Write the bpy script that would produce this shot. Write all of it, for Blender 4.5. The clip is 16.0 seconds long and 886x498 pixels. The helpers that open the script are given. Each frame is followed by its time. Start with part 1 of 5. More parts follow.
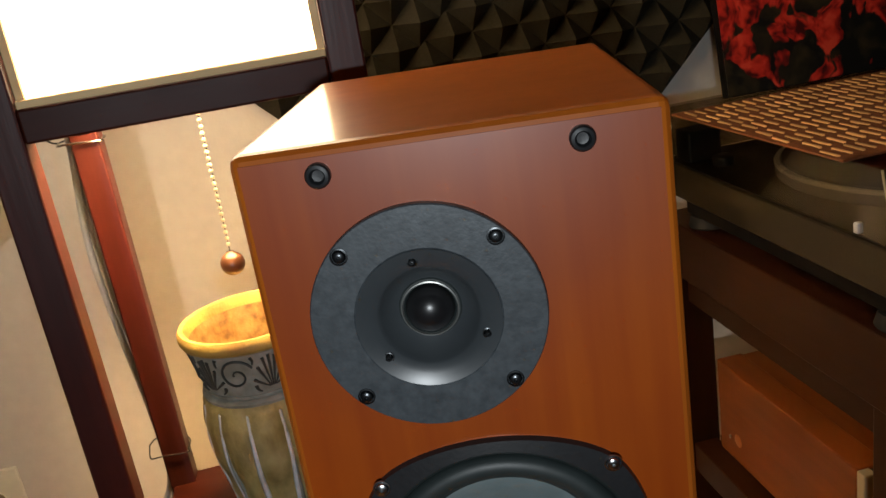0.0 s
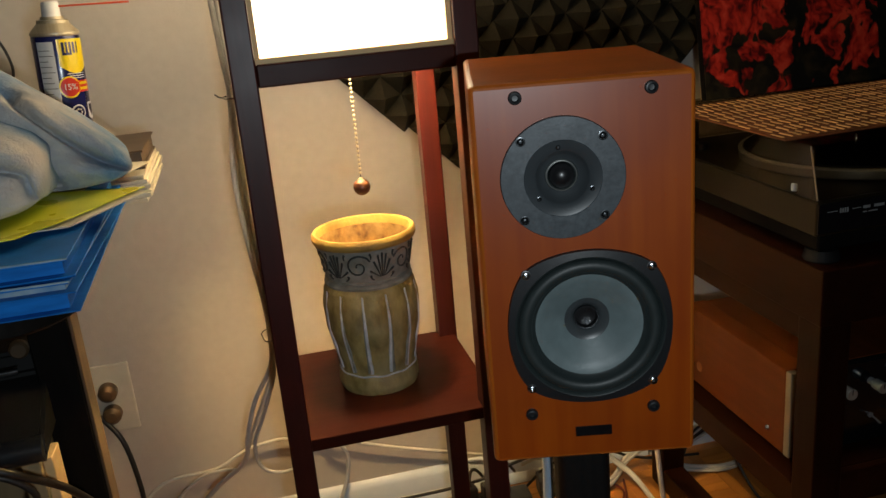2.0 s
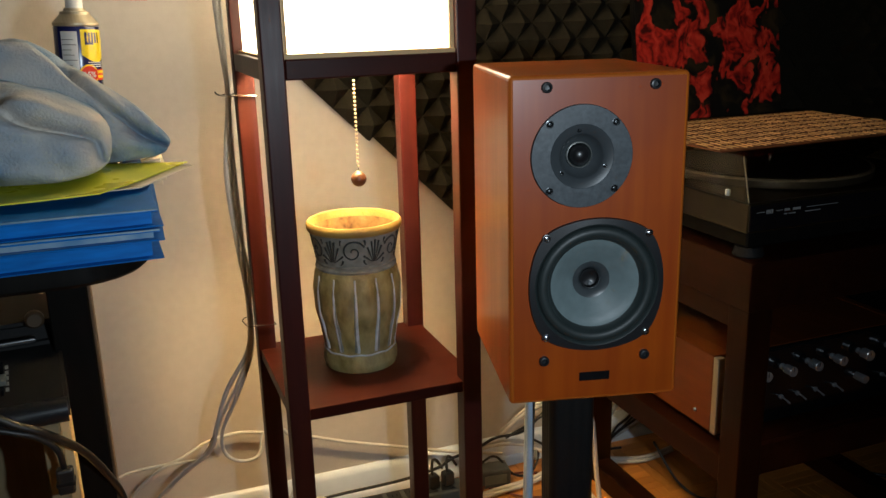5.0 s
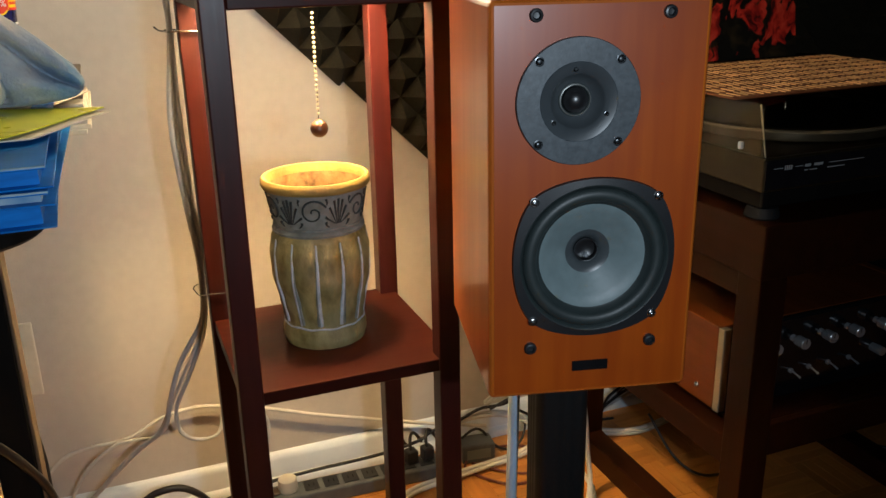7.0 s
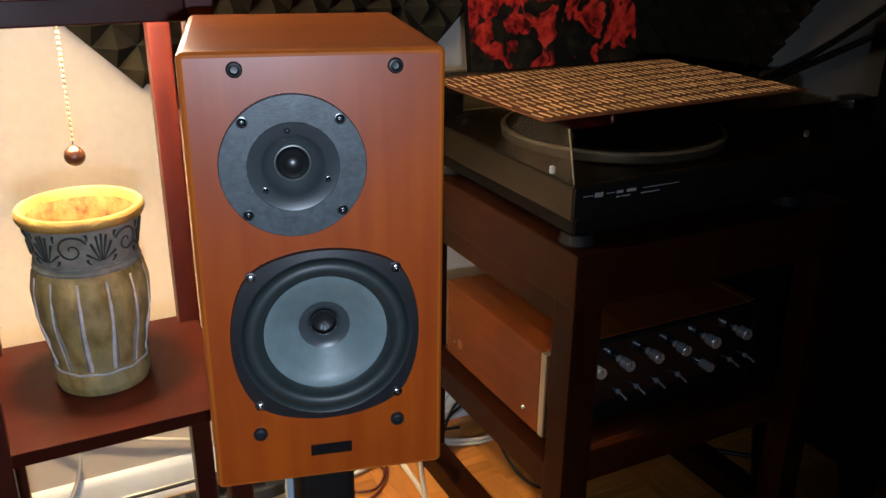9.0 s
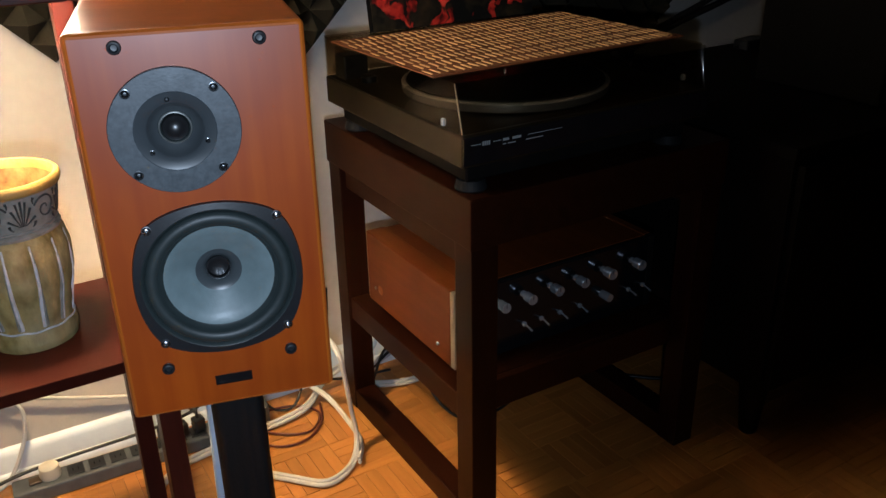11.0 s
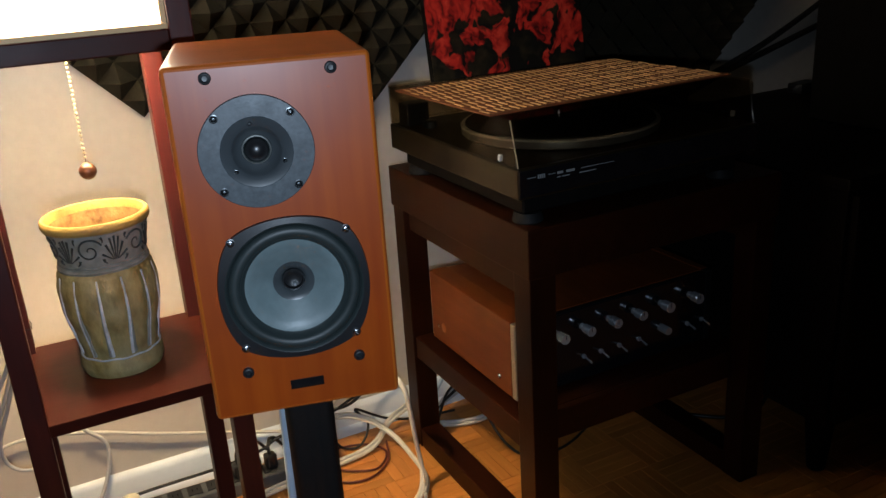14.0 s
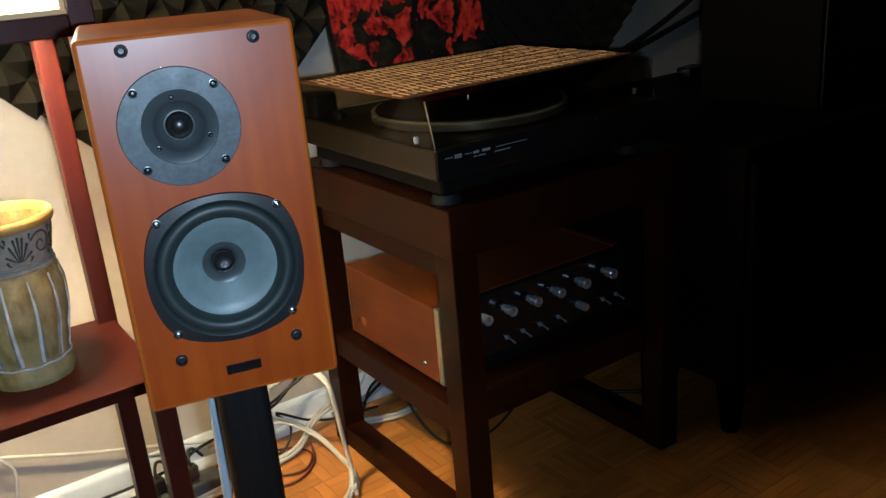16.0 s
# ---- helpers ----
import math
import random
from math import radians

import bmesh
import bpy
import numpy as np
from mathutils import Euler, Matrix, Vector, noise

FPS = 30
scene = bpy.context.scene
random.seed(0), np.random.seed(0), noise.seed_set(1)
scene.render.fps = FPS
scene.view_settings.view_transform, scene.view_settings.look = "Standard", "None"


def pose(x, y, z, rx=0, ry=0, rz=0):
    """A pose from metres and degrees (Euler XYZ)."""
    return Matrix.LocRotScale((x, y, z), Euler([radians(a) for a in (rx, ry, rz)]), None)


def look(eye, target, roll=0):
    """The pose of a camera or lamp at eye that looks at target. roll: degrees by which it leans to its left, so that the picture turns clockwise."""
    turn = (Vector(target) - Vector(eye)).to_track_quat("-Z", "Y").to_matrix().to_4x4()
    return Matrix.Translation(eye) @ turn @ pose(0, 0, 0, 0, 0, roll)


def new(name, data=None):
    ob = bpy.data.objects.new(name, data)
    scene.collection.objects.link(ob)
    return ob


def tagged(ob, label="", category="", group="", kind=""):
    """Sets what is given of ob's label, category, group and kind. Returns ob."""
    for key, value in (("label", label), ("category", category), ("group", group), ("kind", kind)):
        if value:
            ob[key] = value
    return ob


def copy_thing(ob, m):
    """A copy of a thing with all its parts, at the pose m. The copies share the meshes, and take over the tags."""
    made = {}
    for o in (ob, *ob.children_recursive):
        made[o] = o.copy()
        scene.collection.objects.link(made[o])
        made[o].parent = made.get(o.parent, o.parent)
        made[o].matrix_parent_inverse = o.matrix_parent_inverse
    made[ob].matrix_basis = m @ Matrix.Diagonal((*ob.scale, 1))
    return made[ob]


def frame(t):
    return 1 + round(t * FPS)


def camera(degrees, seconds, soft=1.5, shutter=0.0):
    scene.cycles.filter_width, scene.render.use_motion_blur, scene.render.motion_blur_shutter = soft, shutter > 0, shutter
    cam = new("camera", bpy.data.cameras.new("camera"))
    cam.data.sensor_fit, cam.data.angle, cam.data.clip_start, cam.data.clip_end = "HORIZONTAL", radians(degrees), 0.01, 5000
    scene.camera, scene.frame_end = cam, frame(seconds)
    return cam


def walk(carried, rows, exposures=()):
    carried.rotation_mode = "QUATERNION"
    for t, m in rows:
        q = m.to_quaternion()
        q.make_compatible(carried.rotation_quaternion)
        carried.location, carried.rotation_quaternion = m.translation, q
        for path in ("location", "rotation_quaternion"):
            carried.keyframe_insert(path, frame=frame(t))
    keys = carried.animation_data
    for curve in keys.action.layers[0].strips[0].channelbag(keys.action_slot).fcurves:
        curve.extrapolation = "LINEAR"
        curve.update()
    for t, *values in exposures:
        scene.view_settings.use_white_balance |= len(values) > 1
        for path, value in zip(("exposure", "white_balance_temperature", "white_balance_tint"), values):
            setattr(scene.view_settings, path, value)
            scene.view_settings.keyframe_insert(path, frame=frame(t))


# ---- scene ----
cam = camera(54.6, 16.0)
PATH = [
    (0, (-0.047, -0.366, 1.057), (0.251, 1.509, 0.428), -9.2),
    (0.5, (-0.127, -0.399, 1.078), (0.308, 1.448, 0.448), -8.3),
    (1, (-0.177, -0.483, 1.064), (0.283, 1.366, 0.457), -7.2),
    (1.5, (-0.212, -0.593, 1.065), (0.212, 1.26, 0.447), -5.7),
    (2, (-0.261, -0.695, 1.085), (0.136, 1.166, 0.471), -5.1),
    (2.5, (-0.316, -0.752, 1.1), (0.134, 1.094, 0.477), -4.9),
    (3, (-0.351, -0.794, 1.113), (0.173, 1.027, 0.474), -4.5),
    (3.2, (-0.359, -0.796, 1.101), (0.219, 1.024, 0.505), -3.9),
    (5.3, (-0.465, -0.785, 1.057), (0.218, 1.016, 0.519), -1.6),
    (5.5, (-0.467, -0.776, 1.058), (0.213, 1.016, 0.487), -1.6),
    (6, (-0.455, -0.741, 1.053), (0.221, 1.04, 0.443), -0.8),
    (6.5, (-0.413, -0.69, 1.041), (0.271, 1.083, 0.417), -0.7),
    (7, (-0.379, -0.646, 1.026), (0.308, 1.117, 0.377), -1.2),
    (7.5, (-0.335, -0.63, 1.011), (0.349, 1.116, 0.315), -1.4),
    (8, (-0.288, -0.615, 1.02), (0.398, 1.124, 0.309), -0.1),
    (8.5, (-0.231, -0.598, 1.048), (0.513, 1.113, 0.329), 0.4),
    (9, (-0.186, -0.604, 1.083), (0.671, 1.048, 0.351), 0.7),
    (9.5, (-0.165, -0.628, 1.1), (0.765, 0.978, 0.355), -0.2),
    (10, (-0.169, -0.661, 1.102), (0.754, 0.929, 0.315), -1.1),
    (10.2, (-0.170, -0.674, 1.104), (0.795, 0.872, 0.281), -1.0),
    (12.3, (-0.159, -0.803, 1.113), (0.69, 0.824, 0.32), -1.7),
    (12.5, (-0.157, -0.811, 1.111), (0.694, 0.836, 0.361), -2.0),
    (13, (-0.173, -0.817, 1.105), (0.672, 0.866, 0.431), -2.7),
    (13.5, (-0.188, -0.808, 1.099), (0.651, 0.879, 0.429), -3.2),
    (14, (-0.204, -0.801, 1.084), (0.629, 0.886, 0.406), -3.7),
    (14.5, (-0.214, -0.793, 1.076), (0.617, 0.897, 0.403), -5.1),
    (15, (-0.217, -0.795, 1.062), (0.723, 0.833, 0.38), -4.8),
    (15.5, (-0.231, -0.793, 1.051), (0.791, 0.788, 0.375), -4.3),
    (16, (-0.244, -0.787, 1.044), (0.799, 0.783, 0.374), -4.8),
]
EXPOSURE = [(0.0, 0.25, 6900, 17), (0.5, -0.82, 7500, 20), (1.0, -1.00, 7300, 18), (1.5, -0.52, 6900, 15), (2.0, -0.32, 6700, 13), (2.5, -0.18, 6750, 13), (3.0, -0.20, 6900, 13), (5.5, 0.14, 6150, 12),
            (7.0, 0.24, 6150, 14), (8.0, 0.18, 6050, 15), (9.0, 0.72, 5750, 17), (10.0, 0.73, 5650, 17), (12.5, 0.45, 5600, 15), (14.5, 0.36, 5680, 14), (16.0, 0.78, 5250, 8)]
walk(cam, [(t, look(eye, target, roll)) for t, eye, target, roll in PATH], EXPOSURE)

# ---- world and large lights ----
world = bpy.data.worlds.new("dark_room")
scene.world = world
world.use_nodes = True
world.node_tree.nodes["Background"].inputs[0].default_value = (0.02, 0.02, 0.025, 1)
world.node_tree.nodes["Background"].inputs[1].default_value = 0.05


def lamp(name, kind, m, power, colour, size):
    data = bpy.data.lights.new(name, kind)
    data.energy, data.color, data.shadow_soft_size = power, colour, size
    ob = new(name, data)
    ob.matrix_world = m
    return ob


BULB = (-0.1225, 0.482, 1.165)
lamp("bulb_light", "POINT", pose(*BULB), 31.0, (1.0, 0.67, 0.30), 0.032)
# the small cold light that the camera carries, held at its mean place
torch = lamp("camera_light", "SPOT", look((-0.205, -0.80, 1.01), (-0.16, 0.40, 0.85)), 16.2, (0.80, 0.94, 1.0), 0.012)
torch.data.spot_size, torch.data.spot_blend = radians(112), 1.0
PAPER_GLOW = 5.8


# ---- materials ----
def material(name, a, b, rough=0.5, metal=0.0, stretch=(1, 1, 1), grain=30.0, blot=4.0, blot_to=None, blot_amount=0.35,
             bump=0.1, bump_grain=120.0, coat=0.0, coat_rough=0.18, spec=0.5, shift=0.0, rough_vary=0.12, glow=None, sheen=0.0):
    """Two colours mixed by a grain that may be stretched, a large-scale blotch over it, uneven gloss and fine relief."""
    m = bpy.data.materials.new(name)
    m.use_nodes = True
    nodes, links = m.node_tree.nodes, m.node_tree.links
    bsdf = nodes["Principled BSDF"]
    bsdf.inputs["Metallic"].default_value = metal
    bsdf.inputs["Coat Weight"].default_value = coat
    bsdf.inputs["Coat Roughness"].default_value = coat_rough
    bsdf.inputs["Specular IOR Level"].default_value = spec
    bsdf.inputs["Sheen Weight"].default_value = sheen
    place = nodes.new("ShaderNodeTexCoord")
    info = nodes.new("ShaderNodeObjectInfo")
    move = nodes.new("ShaderNodeVectorMath")
    move.operation = "MULTIPLY_ADD"
    move.inputs[1].default_value = (1, 1, 1)
    offset = nodes.new("ShaderNodeCombineXYZ")
    for i in range(3):
        links.new(info.outputs["Random"], offset.inputs[i])
    scale_up = nodes.new("ShaderNodeVectorMath")
    scale_up.operation = "SCALE"
    scale_up.inputs["Scale"].default_value = 7.0
    links.new(offset.outputs[0], scale_up.inputs[0])
    links.new(place.outputs["Object"], move.inputs[0])
    links.new(scale_up.outputs[0], move.inputs[2])
    mapping = nodes.new("ShaderNodeMapping")
    mapping.inputs["Scale"].default_value = stretch
    links.new(move.outputs[0], mapping.inputs[0])
    fine = nodes.new("ShaderNodeTexNoise")
    fine.inputs["Scale"].default_value, fine.inputs["Detail"].default_value = grain, 6
    links.new(mapping.outputs[0], fine.inputs["Vector"])
    ramp = nodes.new("ShaderNodeValToRGB")
    ramp.color_ramp.elements[0].position, ramp.color_ramp.elements[1].position = 0.3, 0.7
    ramp.color_ramp.elements[0].color, ramp.color_ramp.elements[1].color = (*a, 1), (*b, 1)
    links.new(fine.outputs[0], ramp.inputs[0])
    large = nodes.new("ShaderNodeTexNoise")
    large.inputs["Scale"].default_value, large.inputs["Detail"].default_value = blot, 3
    links.new(move.outputs[0], large.inputs["Vector"])
    amount = nodes.new("ShaderNodeMapRange")
    amount.inputs["From Min"].default_value, amount.inputs["From Max"].default_value = 0.4, 0.7
    amount.inputs["To Max"].default_value = blot_amount
    links.new(large.outputs[0], amount.inputs["Value"])
    mix = nodes.new("ShaderNodeMix")
    mix.data_type = "RGBA"
    mix.inputs[7].default_value = (*(blot_to or [v * 0.6 for v in a]), 1)
    links.new(amount.outputs[0], mix.inputs[0])
    links.new(ramp.outputs[0], mix.inputs[6])
    colour = mix.outputs[2]
    if shift:
        hsv = nodes.new("ShaderNodeHueSaturation")
        vary = nodes.new("ShaderNodeMapRange")
        vary.inputs["To Min"].default_value, vary.inputs["To Max"].default_value = 1 - shift, 1 + shift
        island, both, wrap = nodes.new("ShaderNodeNewGeometry"), nodes.new("ShaderNodeMath"), nodes.new("ShaderNodeMath")
        wrap.operation = "FRACT"
        links.new(info.outputs["Random"], both.inputs[0])
        links.new(island.outputs["Random Per Island"], both.inputs[1])
        links.new(both.outputs[0], wrap.inputs[0])
        links.new(wrap.outputs[0], vary.inputs["Value"])
        links.new(vary.outputs[0], hsv.inputs["Value"])
        links.new(colour, hsv.inputs["Color"])
        colour = hsv.outputs[0]
    links.new(colour, bsdf.inputs["Base Color"])
    gloss = nodes.new("ShaderNodeMapRange")
    gloss.inputs["To Min"].default_value, gloss.inputs["To Max"].default_value = max(rough - rough_vary, 0.03), min(rough + rough_vary, 1)
    links.new(large.outputs[0], gloss.inputs["Value"])
    links.new(gloss.outputs[0], bsdf.inputs["Roughness"])
    if bump:
        relief = nodes.new("ShaderNodeTexNoise")
        relief.inputs["Scale"].default_value, relief.inputs["Detail"].default_value = bump_grain, 4
        links.new(mapping.outputs[0], relief.inputs["Vector"])
        node = nodes.new("ShaderNodeBump")
        node.inputs["Strength"].default_value, node.inputs["Distance"].default_value = bump, 0.002
        links.new(relief.outputs[0], node.inputs["Height"])
        links.new(node.outputs[0], bsdf.inputs["Normal"])
    if glow:
        bsdf.inputs["Emission Color"].default_value = (*glow[0], 1)
        bsdf.inputs["Emission Strength"].default_value = glow[1]
    return m


def clear_plastic(name, tint, gloss, through_part):
    """Thin clear sheet: mostly see-through, with a mirror-like skin."""
    m = bpy.data.materials.new(name)
    m.use_nodes = True
    nodes, links = m.node_tree.nodes, m.node_tree.links
    nodes.remove(nodes["Principled BSDF"])
    clear, shine, mix = nodes.new("ShaderNodeBsdfTransparent"), nodes.new("ShaderNodeBsdfGlossy"), nodes.new("ShaderNodeMixShader")
    clear.inputs[0].default_value = (*tint, 1)
    shine.inputs[0].default_value, shine.inputs["Roughness"].default_value = (0.9, 0.9, 0.9, 1), gloss
    mix.inputs[0].default_value = 1 - through_part
    links.new(clear.outputs[0], mix.inputs[1])
    links.new(shine.outputs[0], mix.inputs[2])
    links.new(mix.outputs[0], nodes["Material Output"].inputs[0])
    return m


def picture_paint(name):
    """Ragged red petals, veined darker, over near-black leaves."""
    m = bpy.data.materials.new(name)
    m.use_nodes = True
    nodes, links = m.node_tree.nodes, m.node_tree.links
    bsdf = nodes["Principled BSDF"]
    bsdf.inputs["Roughness"].default_value = 0.6
    bsdf.inputs["Specular IOR Level"].default_value = 0.2

    def noise_node(source, scale, detail, stretch=None):
        if stretch:
            mapping = nodes.new("ShaderNodeMapping")
            mapping.inputs["Scale"].default_value = stretch
            links.new(source, mapping.inputs[0])
            source = mapping.outputs[0]
        node = nodes.new("ShaderNodeTexNoise")
        node.inputs["Scale"].default_value, node.inputs["Detail"].default_value = scale, detail
        links.new(source, node.inputs["Vector"])
        return node

    def ramp_node(source, *stops):
        node = nodes.new("ShaderNodeValToRGB")
        marks = node.color_ramp.elements
        for mark, (at, c) in zip(marks, stops):
            mark.position, mark.color = at, (*c, 1)
        for at, c in stops[2:]:
            marks.new(at).color = (*c, 1)
        links.new(source, node.inputs[0])
        return node.outputs[0]

    def mix_node(factor, one, two):
        node = nodes.new("ShaderNodeMix")
        node.data_type = "RGBA"
        links.new(factor, node.inputs[0])
        links.new(one, node.inputs[6])
        links.new(two, node.inputs[7])
        return node.outputs[2]

    place = nodes.new("ShaderNodeTexCoord").outputs["Object"]
    warp = noise_node(place, 13, 3)
    bend = nodes.new("ShaderNodeVectorMath")
    bend.operation = "MULTIPLY_ADD"
    bend.inputs[1].default_value = (0.11, 0.11, 0.11)
    links.new(warp.outputs["Color"], bend.inputs[0])
    links.new(place, bend.inputs[2])
    bent = bend.outputs[0]
    veins = ramp_node(noise_node(bent, 46, 2.0, (1.25, 1, 0.8)).outputs[0], (0.34, (0.06, 0.004, 0.003)), (0.44, (0.30, 0.013, 0.009)), (0.54, (0.54, 0.028, 0.014)), (0.68, (0.66, 0.060, 0.030)))
    leaves = ramp_node(noise_node(bent, 25, 2).outputs[0], (0.45, (0.004, 0.004, 0.003)), (0.72, (0.034, 0.025, 0.010)))
    # petals gather in the middle band; leaves lie at the foot and dark gaps open higher up
    split = nodes.new("ShaderNodeSeparateXYZ")
    links.new(bent, split.inputs[0])
    band = ramp_node(split.outputs[2], (0.085, (0, 0, 0)), (0.125, (1, 1, 1)), (0.20, (0.80, 0.80, 0.80)), (0.34, (0.45, 0.45, 0.45)))
    cover = nodes.new("ShaderNodeMath")
    cover.operation = "MULTIPLY_ADD"
    cover.inputs[1].default_value = 0.17
    links.new(band, cover.inputs[0])
    links.new(noise_node(bent, 20, 2.5, (1.2, 1, 0.75)).outputs[0], cover.inputs[2])
    mask = ramp_node(cover.outputs[0], (0.585, (0, 0, 0)), (0.615, (1, 1, 1)))
    links.new(mix_node(mask, leaves, veins), bsdf.inputs["Base Color"])
    return m


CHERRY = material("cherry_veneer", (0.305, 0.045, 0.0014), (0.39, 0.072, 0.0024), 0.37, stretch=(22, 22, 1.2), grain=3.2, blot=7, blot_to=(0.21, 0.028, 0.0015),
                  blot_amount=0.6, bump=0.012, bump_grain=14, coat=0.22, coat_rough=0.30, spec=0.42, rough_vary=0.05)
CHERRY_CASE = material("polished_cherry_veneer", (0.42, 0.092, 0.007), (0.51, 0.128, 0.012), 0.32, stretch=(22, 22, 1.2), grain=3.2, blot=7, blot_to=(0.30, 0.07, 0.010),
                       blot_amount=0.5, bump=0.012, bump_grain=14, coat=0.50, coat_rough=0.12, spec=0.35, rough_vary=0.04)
MAHOGANY = material("dark_red_lacquered_wood", (0.036, 0.0050, 0.0036), (0.054, 0.0080, 0.0056), 0.42, stretch=(14, 14, 1), grain=6, blot=9, bump=0.10, bump_grain=10, coat=0.0, spec=0.35)
SHELF_WOOD = material("dark_red_shelf_wood", (0.030, 0.0046, 0.0022), (0.042, 0.0070, 0.0032), 0.42, stretch=(1, 14, 14), grain=6, blot=8, bump=0.04, bump_grain=10, coat=0.0, spec=0.16)
LEDGE = material("bare_pine", (0.70, 0.48, 0.22), (0.78, 0.56, 0.29), 0.6, stretch=(1, 10, 10), grain=8)
WALNUT = material("dark_walnut_stain", (0.012, 0.0028, 0.0008), (0.019, 0.0046, 0.0013), 0.40, stretch=(12, 12, 1.2), grain=5, blot=6, bump=0.07, bump_grain=12, spec=0.12)
# same stain, grain along y; colour lightened for lamp light on the rack side
WALNUT_ALONG_LIT = material("dark_walnut_stain_along_lit", (0.017, 0.0040, 0.0011), (0.026, 0.0064, 0.0018), 0.40, stretch=(12, 1.2, 12), grain=5, blot=6, bump=0.07, bump_grain=12, spec=0.12)
AMP_WOOD = material("red_brown_veneer", (0.115, 0.024, 0.0022), (0.155, 0.036, 0.0038), 0.45, stretch=(14, 1, 14), grain=5, blot=8, bump=0.05, bump_grain=10, spec=0.35)
WORN_VENEER = material("pale_worn_veneer", (0.24, 0.085, 0.022), (0.31, 0.12, 0.036), 0.55, grain=60, bump=0.05)
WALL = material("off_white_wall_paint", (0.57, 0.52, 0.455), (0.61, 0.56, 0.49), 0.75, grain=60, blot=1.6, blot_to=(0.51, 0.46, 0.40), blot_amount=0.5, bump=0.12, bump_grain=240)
# colour of the unseen walls and ceiling, set dark to hold down bounced light
FAR_WALL = material("bounce_cutting_dark_brown", (0.060, 0.048, 0.036), (0.075, 0.060, 0.046), 0.8, grain=60, blot=1.6, bump=0.1, bump_grain=240)
WHITE_TRIM = material("white_gloss_trim", (0.74, 0.82, 0.90), (0.80, 0.88, 0.95), 0.35, grain=30, blot=5, blot_to=(0.62, 0.60, 0.56), bump=0.05)
PARQUET = material("honey_oak_parquet", (0.45, 0.175, 0.030), (0.56, 0.238, 0.047), 0.36, stretch=(1.5, 16, 16), grain=5, blot=3, blot_to=(0.42, 0.15, 0.026), blot_amount=0.4,
                   bump=0.04, bump_grain=14, shift=0.16, coat=0.15)
SUBFLOOR = material("dark_parquet_joint", (0.40, 0.155, 0.028), (0.48, 0.195, 0.04), 0.42, grain=14, blot=2.5, bump=0.1)
FOAM = material("charcoal_acoustic_foam", (0.022, 0.018, 0.010), (0.032, 0.026, 0.015), 0.95, grain=260, blot=9, bump=0.5, bump_grain=500, spec=0.15)
BLACK_PLASTIC = material("satin_black_plastic", (0.012, 0.013, 0.015), (0.018, 0.019, 0.021), 0.38, grain=300, bump=0.05, bump_grain=600)
PLATE = material("flecked_black_plate", (0.045, 0.055, 0.063), (0.080, 0.094, 0.105), 0.42, grain=220, blot=60, bump=0.05, bump_grain=520, metal=0.15)
HORN = material("smooth_black_horn", (0.042, 0.050, 0.056), (0.058, 0.067, 0.073), 0.30, grain=40, bump=0.0)
DOME = material("black_silk_dome", (0.010, 0.010, 0.011), (0.014, 0.014, 0.015), 0.30, grain=200, bump=0.05)
RUBBER = material("black_rubber_surround", (0.019, 0.027, 0.027), (0.028, 0.038, 0.038), 0.46, grain=60, bump=0.05)
CONE = material("grey_polypropylene_cone", (0.138, 0.182, 0.188), (0.165, 0.215, 0.222), 0.42, grain=90, blot=20, bump=0.08, bump_grain=300)
CONE_DARK = material("dark_cone_heart", (0.045, 0.053, 0.058), (0.06, 0.07, 0.075), 0.36, grain=60, bump=0.03)
STEEL = material("bright_screw_steel", (0.5, 0.52, 0.54), (0.62, 0.63, 0.65), 0.22, metal=1.0, grain=80, bump=0.05)
DULL_RING = material("dull_metal_ring", (0.36, 0.37, 0.35), (0.44, 0.45, 0.43), 0.35, metal=0.8, grain=80, bump=0.03)
DARK_STEEL = material("blackened_screw", (0.05, 0.055, 0.06), (0.09, 0.095, 0.1), 0.25, metal=0.9, grain=80, bump=0.05)
BLACK_METAL = material("black_powder_coat", (0.007, 0.007, 0.007), (0.010, 0.010, 0.010), 0.5, grain=300, bump=0.12, bump_grain=500, spec=0.25)
BLACK_PAINT = material("black_painted_wood", (0.005, 0.0045, 0.004), (0.008, 0.007, 0.006), 0.6, stretch=(10, 10, 1), grain=8, bump=0.08, spec=0.06)
GLOSS_BLACK = material("gloss_black_faceplate", (0.006, 0.006, 0.007), (0.009, 0.009, 0.010), 0.12, grain=40, bump=0.0, rough_vary=0.03)
ALUMINIUM = material("brushed_pale_aluminium", (0.44, 0.38, 0.26), (0.52, 0.46, 0.33), 0.42, metal=0.6, stretch=(40, 1, 1), grain=8, bump=0.04)
KNOB = material("machined_knob_metal", (0.58, 0.62, 0.66), (0.68, 0.72, 0.76), 0.23, metal=0.7, stretch=(1, 20, 1), grain=20, bump=0.03)
PLINTH = material("grey_brown_plinth", (0.010, 0.0066, 0.0026), (0.0145, 0.0098, 0.0040), 0.36, grain=200, bump=0.08, bump_grain=400, spec=0.32)
LID = clear_plastic("smoked_clear_plastic", (0.76, 0.71, 0.63), 0.05, 0.94)
SILVER_RIM = material("silver_platter_rim", (0.58, 0.57, 0.54), (0.66, 0.64, 0.60), 0.30, metal=0.35, grain=60, bump=0.02)
PLATTER_SIDE = material("dull_cast_platter", (0.12, 0.12, 0.118), (0.16, 0.16, 0.155), 0.4, metal=0.3, grain=60, bump=0.02)
RECORD = material("black_platter_mat", (0.010, 0.010, 0.010), (0.015, 0.015, 0.015), 0.6, grain=80, bump=0.2, spec=0.15)
